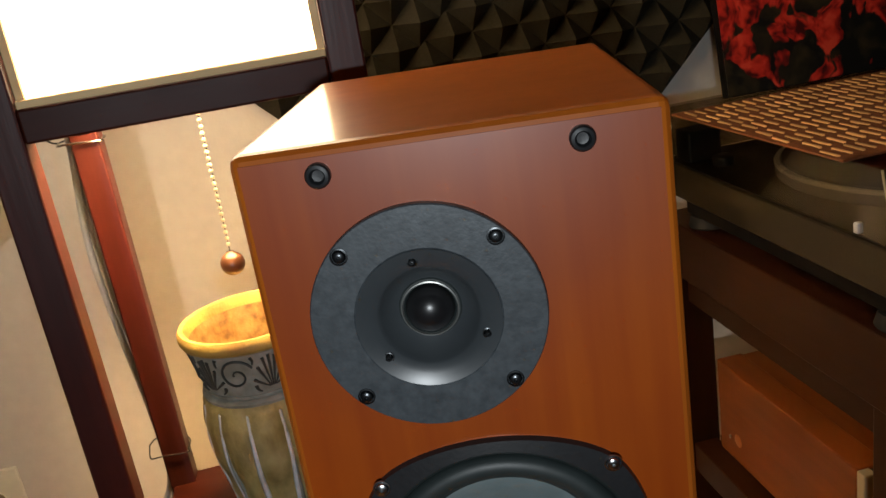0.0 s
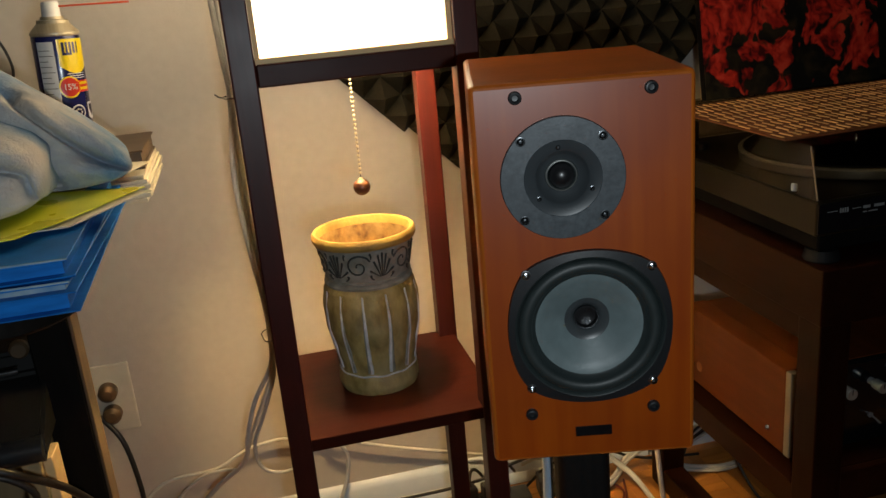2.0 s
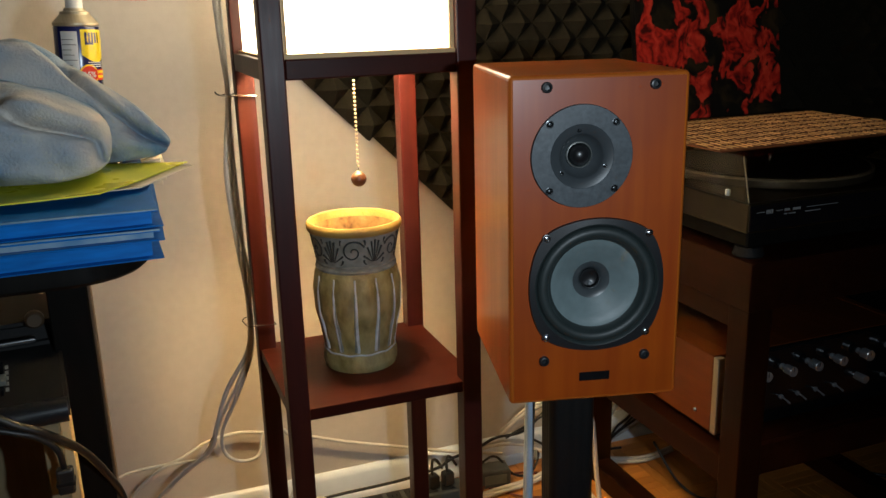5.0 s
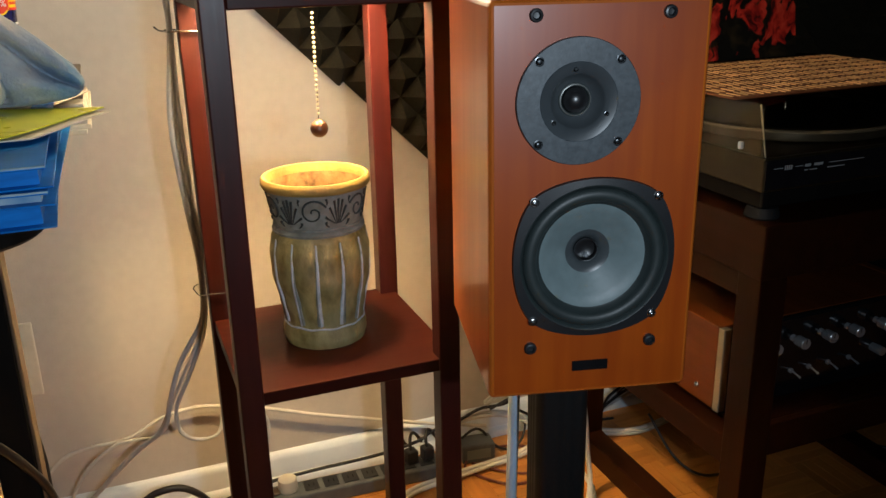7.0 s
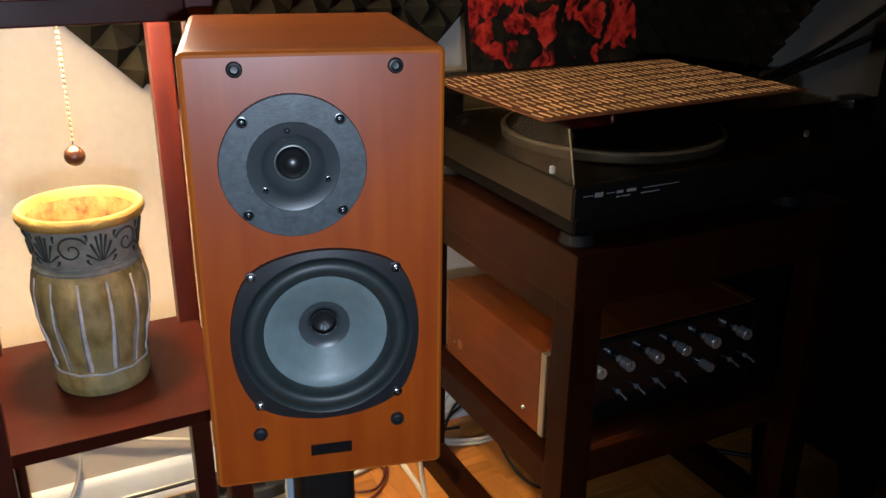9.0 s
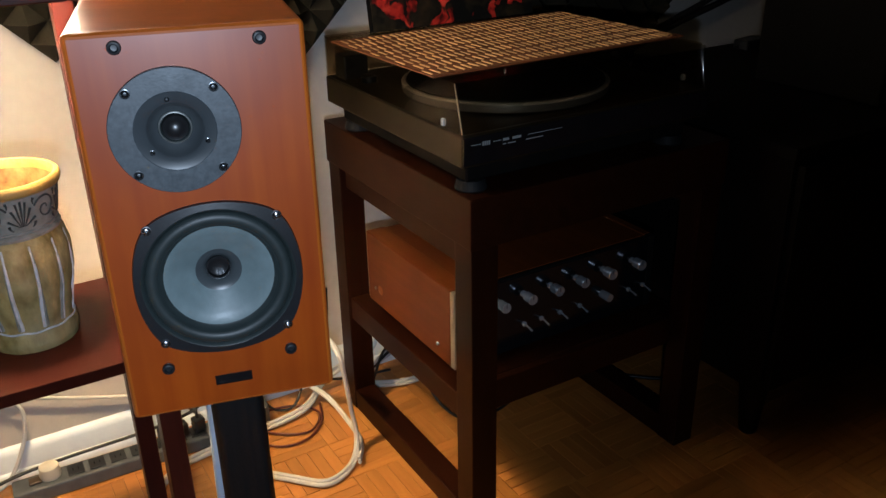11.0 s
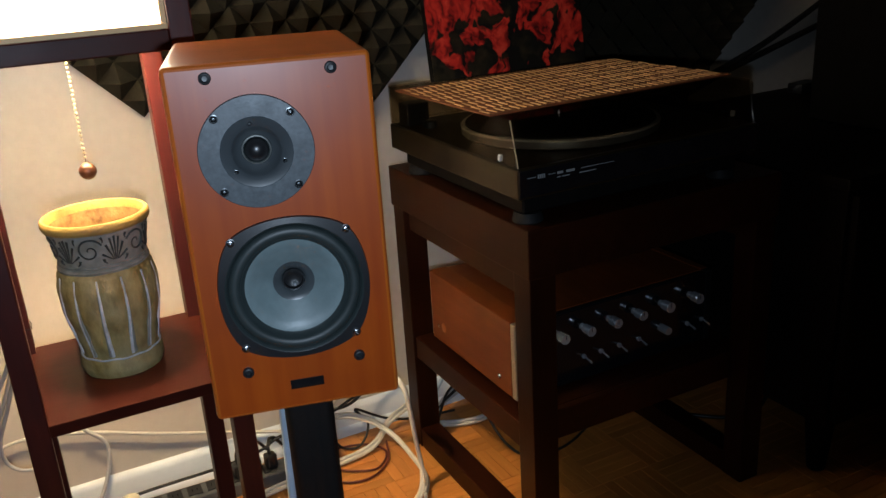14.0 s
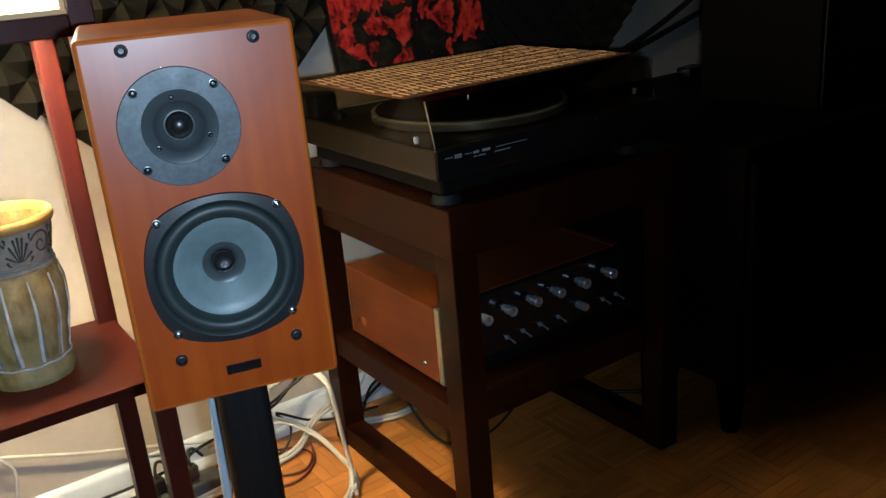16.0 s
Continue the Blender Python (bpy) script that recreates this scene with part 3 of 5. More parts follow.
    for i, (a, b) in enumerate(((0.006, 0.011), (0.013, 0.019), (0.021, 0.026), (0.028, 0.033))):
        part("print_bar", box(a, b, -0.0024, -0.0021, 0.0262 + 0.0006 * (i % 2), 0.0276 + 0.0006 * (i % 2)), DARK_STEEL, badge)



loudspeaker()


def speaker_stand():
    t = thing("speaker_stand", "black metal speaker stand with a fluted column", "speaker stand", pose(0.047, 0.105, 0, 0, 0, -14))
    bm = bmesh.new()
    section = []
    for i in range(64):
        a = 2 * math.pi * i / 64
        c, s = math.cos(a), math.sin(a)
        r = 1 / (abs(c / 0.029) ** 6 + abs(s / 0.033) ** 6) ** (1 / 6)
        section.append(r * (1 - 0.03 * (0.5 + 0.5 * math.cos(a * 16))))
    rings = [[bm.verts.new((section[i] * math.cos(2 * math.pi * i / 64), section[i] * math.sin(2 * math.pi * i / 64), z)) for i in range(64)] for z in (0.012, 0.30, 0.616)]
    for one, two in zip(rings, rings[1:]):
        for i in range(64):
            bm.faces.new((one[i], one[(i + 1) % 64], two[(i + 1) % 64], two[i]))
    part("column", finish(bm, 50), BLACK_METAL, t)
    part("top_plate", box(-0.075, 0.075, -0.085, 0.085, 0.616, 0.622, 0.001, 1), BLACK_METAL, t)
    part("base_plate", box(-0.10, 0.10, -0.11, 0.11, 0.0, 0.012, 0.002, 2), BLACK_METAL, t)


speaker_stand()


# ---- the lamp with its shelf ----
LX0, LX1, LY0, LY1 = -0.272, 0.027, 0.338, 0.632
POST = 0.030


def shelf_lamp():
    t = thing("shelf_lamp", "dark red wooden shelf floor lamp with lit paper shade", "floor lamp")
    for x in (LX0, LX1 - POST):
        for y in (LY0, LY1 - POST):
            part("post", box(x, x + POST, y, y + POST, 0, 1.60, 0.0022, 2), MAHOGANY, t)
    for z0, z1, name in ((0.973, 1.000, "lower_rail"), (1.545, 1.580, "upper_rail")):
        part(name, box(LX0 + POST, LX1 - POST, LY0 + 0.001, LY0 + 0.025, z0, z1, 0.002, 2), SHELF_WOOD, t)
        part(name, box(LX0 + POST, LX1 - POST, LY1 - 0.025, LY1 - 0.001, z0, z1, 0.002, 2), SHELF_WOOD, t)
        part(name, box(LX0 + 0.001, LX0 + 0.025, LY0 + POST, LY1 - POST, z0, z1, 0.002, 2), WALNUT_ALONG_LIT, t)
        part(name, box(LX1 - 0.025, LX1 - 0.001, LY0 + POST, LY1 - POST, z0, z1, 0.002, 2), WALNUT_ALONG_LIT, t)
    part("shelf", box(LX0 + 0.004, LX1 - 0.004, LY0 + 0.004, LY1 - 0.004, 0.487, 0.505, 0.0008, 1), SHELF_WOOD, t, "dark red shelf board")
    # paper panels behind thin pine ledges
    px0, px1, py0, py1 = LX0 + 0.016, LX1 - 0.016, LY0 + 0.018, LY1 - 0.018
    for b in (box(px0 + 0.014, px1 - 0.014, py0, py0 + 0.002, 0.990, 1.56), box(px0 + 0.014, px1 - 0.014, py1 - 0.002, py1, 0.990, 1.56),
              box(px0, px0 + 0.002, py0 + 0.012, py1 - 0.012, 0.990, 1.56), box(px1 - 0.002, px1, py0 + 0.012, py1 - 0.012, 0.990, 1.56)):
        part("shade_panel", b, PAPER_SHADE, t, "white rice-paper shade panel, lit from within")
    part("ledge", box(LX0 + POST, LX1 - POST, LY0 + 0.006, LY0 + 0.0175, 0.9995, 1.0060, 0.0006, 1), LEDGE, t, "thin bare wood ledge")
    part("ledge", box(LX0 + 0.010, LX0 + 0.0155, LY0 + POST, LY1 - POST, 0.998, 1.0035, 0.0006, 1), LEDGE, t, "thin bare wood ledge")
    for b in (box(LX0 + POST, LX0 + POST + 0.006, LY0 + 0.011, LY0 + 0.0165, 1.0035, 1.545), box(LX1 - POST - 0.006, LX1 - POST, LY0 + 0.011, LY0 + 0.0165, 1.0035, 1.545)):
        part("ledge", b, LEDGE, t, "thin bare wood ledge")
    # bulb holder on a cross bar
    cx, cy = BULB[0], BULB[1]
    part("socket_bar", box(LX0 + 0.02, LX1 - 0.02, cy - 0.009, cy + 0.009, 1.255, 1.263, 0.001, 1), BLACK_METAL, t)
    part("socket", lathe([(0, 1.225), (0.017, 1.225), (0.019, 1.232), (0.019, 1.256), (0, 1.256)], 24, "z", (cx, cy, 0)), BRASS, t)
    chain_x, chain_y = -0.1215, 0.452
    part("chain_stub", box(chain_x - 0.012, chain_x + 0.003, chain_y - 0.004, chain_y + 0.012, 0.967, 0.971, 0.001, 1), BRASS, t)
    bead = lathe([(0, -0.0022), (0.0015, -0.0016), (0.0022, 0), (0.0015, 0.0016), (0, 0.0022)], 10, "z")
    data = bpy.data.meshes.new("bead")
    bead.to_mesh(data)
    bead.free()
    data.materials.append(BEAD)
    z = 0.9600
    chain = part("pull_chain", tube([(chain_x, chain_y, 0.962), (chain_x, chain_y - 0.002, 0.90), (chain_x - 0.001, chain_y - 0.004, 0.826)], 0.0005, 5, 4), DARK_STEEL, t, "brass bead pull chain")
    while z > 0.829:
        k = (0.962 - z) / 0.136
        piece("bead", data, chain, pose(chain_x - 0.001 * k, chain_y - 0.004 * k, z))
        z -= 0.0060
    ball = [(0.0118 * math.sin(math.pi * k / 14), -0.0118 * math.cos(math.pi * k / 14)) for k in range(15)]
    part("pull_knob", lathe([(0.0, ball[0][1])] + ball[1:13] + [(0.0034, 0.0125), (0, 0.0128)], 28, "z", (chain_x - 0.001, chain_y - 0.004, 0.8145)), BALL_WOOD, t, "round brown wooden pull knob")


shelf_lamp()


# the lit bulb under its socket
solid("light_bulb", lathe([(0, -0.062), (0.012, -0.060), (0.024, -0.050), (0.029, -0.035), (0.025, -0.018), (0.015, -0.003), (0.013, 0.012), (0, 0.012)], 28, "z"), GLASS_BULB,
      "round lit light bulb screwed into its socket", "light bulb", pose(BULB[0], BULB[1], 1.2230)).visible_shadow = False


# ---- the vase ----
def vase():
    t = thing("clay_vase", "olive-brown clay vase with ribs and a grey scroll band", "vase", pose(-0.123, 0.490, 0.505, 0, 0, 12) @ Matrix.Diagonal((1.025, 1.025, 1.045, 1)))

    def radius(z):
        stops = [(0.0, 0.0555), (0.010, 0.0585), (0.022, 0.0580), (0.030, 0.0545), (0.060, 0.0600), (0.100, 0.0680), (0.130, 0.0690), (0.150, 0.0655), (0.160, 0.0605)]
        for (za, ra), (zb, rb) in zip(stops, stops[1:]):
            if za <= z <= zb:
                k = (z - za) / (zb - za)
                k = k * k * (3 - 2 * k)
                return ra + (rb - ra) * k
        return stops[-1][1]

    lobes, around = 12, 120
    bm = bmesh.new()
    rings = []
    for k in range(41):
        z = 0.160 * k / 40
        amount = 0.0 if z < 0.030 else min((z - 0.030) / 0.012, 1.0) * min((0.160 - z) / 0.012, 1.0)
        ring = []
        for i in range(around):
            a = 2 * math.pi * i / around
            scallop = abs(math.sin(a * lobes / 2)) ** 0.6
            wobble = 0.0006 * noise.noise(Vector((math.cos(a) * 3, math.sin(a) * 3, z * 40)))
            r = radius(z) - amount * 0.0032 * (1 - scallop) + wobble
            ring.append(bm.verts.new((r * math.cos(a), r * math.sin(a), z)))
        rings.append(ring)
    for one, two in zip(rings, rings[1:]):
        for i in range(around):
            bm.faces.new((one[i], one[(i + 1) % around], two[(i + 1) % around], two[i]))
    bm.faces.new(rings[0])
    part("body", finish(bm, 60), CLAY, t)
    for i in range(lobes):
        a = 2 * math.pi * i / lobes
        line = [((radius(z) - 0.0021) * math.cos(a + 0.01 * math.sin(z * 50 + i)), (radius(z) - 0.0021) * math.sin(a + 0.01 * math.sin(z * 50 + i)), z) for z in (0.033, 0.06, 0.09, 0.12, 0.15)]
        part("groove", tube(line, (0.0034, 0.0014), 6, 4), CLAY_PALE, t, "chalky pale groove")
        side = 0.055 * (1 if i % 2 else -1)
        wash = [((radius(z) - 0.0019) * math.cos(a + side * (0.150 - z) / 0.12), (radius(z) - 0.0019) * math.sin(a + side * (0.150 - z) / 0.12), z) for z in (0.034, 0.06, 0.09, 0.13)]
        part("wash", tube(wash, (0.0034, 0.0008), 6, 4), CLAY_GREY, t, "greyish wash beside the groove")
    part("foot_edge", tube([((radius(0.0285) + 0.0006) * math.cos(2 * math.pi * k / 40), (radius(0.0285) + 0.0006) * math.sin(2 * math.pi * k / 40), 0.0285 + 0.0008 * math.sin(k * 1.7)) for k in range(41)], 0.0014, 6, 2), CLAY_PALE, t, "chalky line above the foot")
    part("collar", lathe([(0.0585, 0.156), (0.0622, 0.158), (0.0630, 0.161), (0.0610, 0.164), (0.0590, 0.165)], 64, "z"), CLAY_GREY, t)
    part("band", lathe([(0.0590, 0.163), (0.0590, 0.168), (0.0625, 0.190), (0.0672, 0.214), (0.0680, 0.217)], 64, "z"), CLAY_GREY, t, "grey band with dark scrolls")
    part("rim", lathe([(0.0680, 0.215), (0.0715, 0.216), (0.0735, 0.220), (0.0732, 0.226), (0.0705, 0.2295), (0.0665, 0.2290), (0.0645, 0.2250), (0.0630, 0.218)], 72, "z", smooth=50), CLAY_RIM, t, "buff rim")
    part("inside", lathe([(0.0631, 0.2185), (0.0610, 0.205), (0.0560, 0.178), (0.0545, 0.160), (0.0, 0.156)], 72, "z", smooth=50), CLAY_INSIDE, t, "mottled brown inside")

    def on_band(u, v):
        """A place on the flared band: u round it in metres, v up it."""
        z = 0.166 + v
        r = 0.0590 + (z - 0.168) * 0.175 + 0.0006
        return (r * math.cos(u / 0.0635), r * math.sin(u / 0.0635), z)

    span = 2 * math.pi * 0.0635 / 6
    for v in (0.0015, 0.0495):
        part("border", tube([on_band(2 * math.pi * 0.0635 * k / 36, v) for k in range(37)], 0.0018, 6, 2), CLAY_GREY, t)
    for i in range(6):
        u0 = i * span
        way = 1 if i % 2 else -1
        scroll = [on_band(u0 + way * (0.0020 + 0.00182 * a) * math.cos(a), 0.0265 + (0.0020 + 0.00182 * a) * math.sin(a)) for a in (0.50 * k for k in range(19))]
        part("scroll", tube(scroll, (0.0009, 0.0015), 6, 2), CLAY_DARK, t)
        mid = u0 + span / 2
        for s in (-3, -2, -1, 0, 1, 2, 3):
            reach = (0.044, 0.042, 0.033, 0.020)[abs(s)]
            leaf = [on_band(mid + s * 0.0012, 0.010), on_band(mid + s * 0.0036, 0.010 + 0.5 * (reach - 0.010)), on_band(mid + s * 0.0058, reach)]
            part("palmette_leaf", tube(leaf, (0.0006, 0.0017), 6, 4), CLAY_DARK, t)
        for s in (-1, 1):
            part("leaf_drop", tube([on_band(mid + s * 0.0125, 0.006), on_band(mid + s * 0.0160, 0.009), on_band(mid + s * 0.0170, 0.013)], (0.0008, 0.0020), 6, 3), CLAY_DARK, t)
            part("leaf_drop", tube([on_band(mid + s * 0.0165, 0.045), on_band(mid + s * 0.0150, 0.041), on_band(mid + s * 0.0155, 0.037)], (0.0018, 0.0008), 6, 3), CLAY_DARK, t)


vase()


# ---- the dark rack ----
RX0, RX1, RY0, RY1 = 0.472, 1.020, 0.268, 0.800


def rack():
    t = thing("audio_rack", "dark walnut-stained open wooden audio rack", "rack")
    p = 0.050
    part("top", box(RX0, RX1, RY0, RY1, 0.566, 0.650, 0.002, 2), WALNUT_ALONG_LIT, t, "thick dark box top")
    for x in (RX0 + 0.003, RX1 - 0.003 - p):
        for y in (RY0 + 0.003, RY1 - 0.003 - p):
            part("post", box(x, x + p, y, y + p, 0, 0.566, 0.002, 2), WALNUT, t)
        part("side_apron", box(x + 0.012, x + 0.034, RY0 + p, RY1 - p, 0.520, 0.566, 0.0015, 1), WALNUT_ALONG_LIT, t)
        part("shelf_rail", box(x + 0.006, x + 0.046, RY0 + p, RY1 - p, 0.226, 0.276, 0.002, 2), WALNUT_ALONG_LIT, t)
        part("runner", box(x + 0.002, x + 0.048, RY0 + p, RY1 - p, 0.0, 0.048, 0.002, 2), WALNUT_ALONG_LIT, t)
    part("shelf", box(RX0 + 0.049, RX1 - 0.049, RY0 + 0.06, RY1 - 0.06, 0.262, 0.285, 0.0015, 1), WALNUT_ALONG_LIT, t)
    part("front_rail", box(RX0 + 0.053, RX1 - 0.053, RY0 + 0.045, RY0 + 0.0595, 0.226, 0.285, 0.002, 2), WALNUT_ALONG_LIT, t)


rack()


# ---- the amplifier ----
def amplifier():
    t = thing("amplifier", "wood-cased amplifier with a black front and metal knobs", "amplifier")
    x0, x1, y0, y1, z0, z1 = 0.502, 0.962, 0.372, 0.700, 0.292, 0.442
    for a, b in ((x0, x0 + 0.040), (x1 - 0.018, x1)):
        part("side_panel", box(a, b, y0 + 0.012, y1, z0, z1, 0.002, 2), AMP_WOOD, t, "red-brown veneered side panel")
    part("cover", box(x0 + 0.0402, x1 - 0.0182, y0 + 0.012, y1 - 0.002, z0 + 0.002, z1 - 0.002, 0.001, 1), AMP_WOOD, t, "red-brown veneered cover")
    part("front_frame", box(x0 + 0.0165, x1 - 0.0165, y0, y0 + 0.0118, z0 + 0.001, z1 - 0.003, 0.001, 1), BLACK_METAL, t, "black metal front frame")
    part("end_trim", box(x0 + 0.0005, x0 + 0.016, y0 - 0.002, y0 + 0.0118, z0 - 0.001, z1 - 0.001, 0.001, 1), ALUMINIUM, t, "pale metal end trim")
    part("end_trim", box(x1 - 0.016, x1 - 0.0005, y0 - 0.002, y0 + 0.0118, z0 - 0.001, z1 - 0.001, 0.001, 1), BLACK_METAL, t)
    face = part("faceplate", box(x0 + 0.0168, x1 - 0.0168, y0 - 0.003, y0 - 0.0002, z0 + 0.002, z1 - 0.004, 0.0006, 1), GLOSS_BLACK, t, "glossy black faceplate")
    for x in (x0 + 0.03, x1 - 0.03):
        for y in (y0 + 0.04, y1 - 0.04):
            part("foot", lathe([(0, -0.008), (0.010, -0.008), (0.012, 0.0), (0, 0.0)], 16, "z", (x, y, z0)), RUBBER, t)
    for i, x in enumerate((0.590, 0.647, 0.707, 0.766, 0.831, 0.903)):
        r = 0.0098 if i < 4 else 0.0108
        knob = part("knob", lathe([(0, 0), (0.0065, 0), (0.0060, 0.003), (0.0042, 0.004), (0.0042, 0.0125), (r, 0.013), (r, 0.0300), (r - 0.0012, 0.0315), (r * 0.5, 0.0310), (0, 0.0310)], 28, "y", (x, y0 - 0.003, 0.403)), KNOB, t, "machined metal knob")
        part("pointer", box(x - 0.0006, x + 0.0006, y0 - 0.0347, y0 - 0.0342, 0.403, 0.403 + r * 0.9), GLOSS_BLACK, knob)
    part("knob", lathe([(0, 0), (0.0085, 0), (0.0085, 0.022), (0.0075, 0.0235), (0, 0.0232)], 28, "y", (0.834, y0 - 0.003, 0.350)), KNOB, t, "small machined metal knob")
    for x in (0.650, 0.689, 0.732, 0.779, 0.900, 0.937):
        lever = part("lever_switch", lathe([(0, 0), (0.0048, 0), (0.0048, 0.003), (0.0022, 0.004), (0.0018, 0.010), (0, 0.010)], 16, "y", (x, y0 - 0.003, 0.341)), KNOB, t)
        part("lever", tube([(x, y0 - 0.010, 0.341), (x + 0.001, y0 - 0.018, 0.339), (x + 0.002, y0 - 0.026, 0.336)], (0.0014, 0.0024), 8, 4), KNOB, lever)
    part("headphone_jack", lathe([(0, 0.0005), (0.003, 0.0005), (0.003, 0.003), (0.0055, 0.003), (0.006, 0)], 20, "y", (0.588, y0 - 0.003, 0.345)), DARK_STEEL, t)
    part("side_screw", moved(lathe([(0, 0.0025), (0.004, 0.0018), (0.005, 0)], 16, "z"), pose(x0, y0 + 0.055, 0.318, 0, -90, 0)), STEEL, t)
    part("side_screw", moved(lathe([(0, 0.0008), (0.009, 0.0006), (0.010, 0)], 20, "z"), pose(x0, y1 - 0.052, 0.330, 0, -90, 0)), WORN_VENEER, t, "pale round plug in the veneer")
    part("side_screw", moved(lathe([(0, 0.0012), (0.003, 0.0010), (0.004, 0)], 16, "z"), pose(x0, y1 - 0.030, 0.326, 0, -90, 0)), STEEL, t)


amplifier()


# ---- the record player ----
TX0, TX1, TY0, TY1 = 0.460, 0.955, 0.272, 0.745


def record_player():
    t = thing("record_player", "dark record player under a smoked clear lid", "record player")
    part("plinth", box(TX0, TX1, TY0, TY1, 0.700, 0.749, 0.003, 2), PLINTH, t, "dark grey-brown plinth")
    part("bottom_pan", box(TX0 + 0.022, TX1 - 0.022, TY0 + 0.024, TY1 - 0.020, 0.668, 0.6998, 0.003, 1), BLACK_PAINT, t, "black bottom pan")
    for x in (TX0 + 0.042, TX1 - 0.042):
        for y in (TY0 + 0.042, TY1 - 0.042):
            part("foot", lathe([(0, 0), (0.024, 0), (0.026, 0.003), (0.022, 0.017), (0, 0.017)], 28, "z", (x, y, 0.6505)), RECORD, t, "soft rubber foot")
    part("front_strip", box(TX0 + 0.002, TX1 - 0.002, TY0 - 0.002, TY0 - 0.0002, 0.704, 0.746, 0.0005, 1), GLOSS_BLACK, t, "black front strip")
    cx, cy = 0.680, 0.480
    platter = part("platter", lathe([(0, 0.750), (0.176, 0.750), (0.178, 0.752), (0.178, 0.759), (0.177, 0.764), (0.172, 0.766), (0, 0.766)], 96, "z", (cx, cy, 0)), PLATTER_SIDE, t, "silver-rimmed platter")
    part("rim_edge", lathe([(0.1765, 0.7625), (0.1788, 0.7630), (0.1790, 0.7650), (0.1775, 0.7668), (0.1725, 0.7670), (0.1720, 0.7655)], 96, "z", (cx, cy, 0)), SILVER_RIM, platter, "thin bright rim")
    part("platter_mat", lathe([(0, 0.7662), (0.170, 0.7662), (0.170, 0.769), (0.130, 0.7695), (0.05, 0.769), (0, 0.769)], 96, "z", (cx, cy, 0)), RECORD, platter)
    part("spindle", lathe([(0.0036, 0.769), (0.0036, 0.780), (0.002, 0.783), (0, 0.783)], 16, "z", (cx, cy, 0)), STEEL, platter)
    arm = part("tonearm", tube([(0.895, 0.640, 0.790), (0.895, 0.53, 0.789), (0.890, 0.43, 0.787), (0.872, 0.375, 0.783)], 0.0040, 10, 5), DARK_STEEL, t)
    part("arm_base", lathe([(0, 0.749), (0.030, 0.749), (0.030, 0.760), (0.016, 0.764), (0.014, 0.790), (0, 0.790)], 32, "z", (0.895, 0.630, 0)), BLACK_PLASTIC, arm)
    part("speed_knob", lathe([(0, 0.749), (0.014, 0.749), (0.014, 0.760), (0.010, 0.762), (0, 0.762)], 28, "z", (TX0 + 0.045, TY1 - 0.09, 0)), BLACK_PLASTIC, t)
    part("hinge_block", box(TX0 + 0.012, TX0 + 0.060, TY1 - 0.060, TY1 - 0.020, 0.749, 0.792, 0.003, 2), BLACK_PLASTIC, t)
    # the lid: four thin sides and a top
    lid = part("lid", join(box(TX0 + 0.002, TX1 - 0.002, TY0 + 0.022, TY1 - 0.002, 0.8195, 0.8225)), LID, t, "smoked clear plastic lid")
    part("lid_side", box(TX0 + 0.002, TX0 + 0.0045, TY0 + 0.014, TY1 - 0.002, 0.7505, 0.8193), LID, lid)
    part("lid_side", box(TX1 - 0.0045, TX1 - 0.002, TY0 + 0.014, TY1 - 0.002, 0.7505, 0.8193), LID, lid)
    part("lid_side", moved(box(TX0 + 0.0047, TX1 - 0.0047, 0, 0.0025, 0, 0.0725), pose(0, TY0 + 0.003, 0.7505, -15, 0, 0)), LID, lid)
    part("lid_side", box(TX0 + 0.0047, TX1 - 0.0047, TY1 - 0.0045, TY1 - 0.002, 0.7505, 0.8193), LID, lid)
    part("lid_edge", tube([(TX0 + 0.0025, TY0 + 0.003, 0.751), (TX0 + 0.0025, TY0 + 0.022, 0.8215)], 0.0012, 6, straight=True), ALUMINIUM, lid, "bright cut edge")
    for x in (TX0 - 0.002, TX1 - 0.010):
        part("lid_clip", box(x + 0.001, x + 0.008, TY0 + 0.051, TY0 + 0.058, 0.7530, 0.7640, 0.0015, 2), CABLE_GREY, lid, "small pale lid clip")
    # print on the front strip
    y = TY0 - 0.0023
    for x0, x1, z0, z1 in ((0.475, 0.491, 0.7335, 0.7345), (0.513, 0.527, 0.7335, 0.7345), (0.575, 0.640, 0.7335, 0.7345)):
        part("print_line", box(x0, x1, y, y + 0.0004, z0, z1), MARK, t)
    for k in range(4):
        part("emblem_bar", box(0.494 + k * 0.0036, 0.4964 + k * 0.0036, y, y + 0.0004, 0.7305, 0.7372), MARK, t)
    for x0, x1, z0, z1 in ((0.530, 0.541, 0.7318, 0.7358), (0.547, 0.563, 0.7318, 0.7358), (0.530, 0.536, 0.7262, 0.7278), (0.539, 0.553, 0.7262, 0.7278), (0.572, 0.604, 0.7262, 0.7278)):
        part("print_bar", box(x0, x1, y, y + 0.0004, z0, z1), MARK, t)
    part("front_switch", box(0.790, 0.806, y - 0.003, y, 0.738, 0.744, 0.001, 1), DARK_STEEL, t)


record_player()


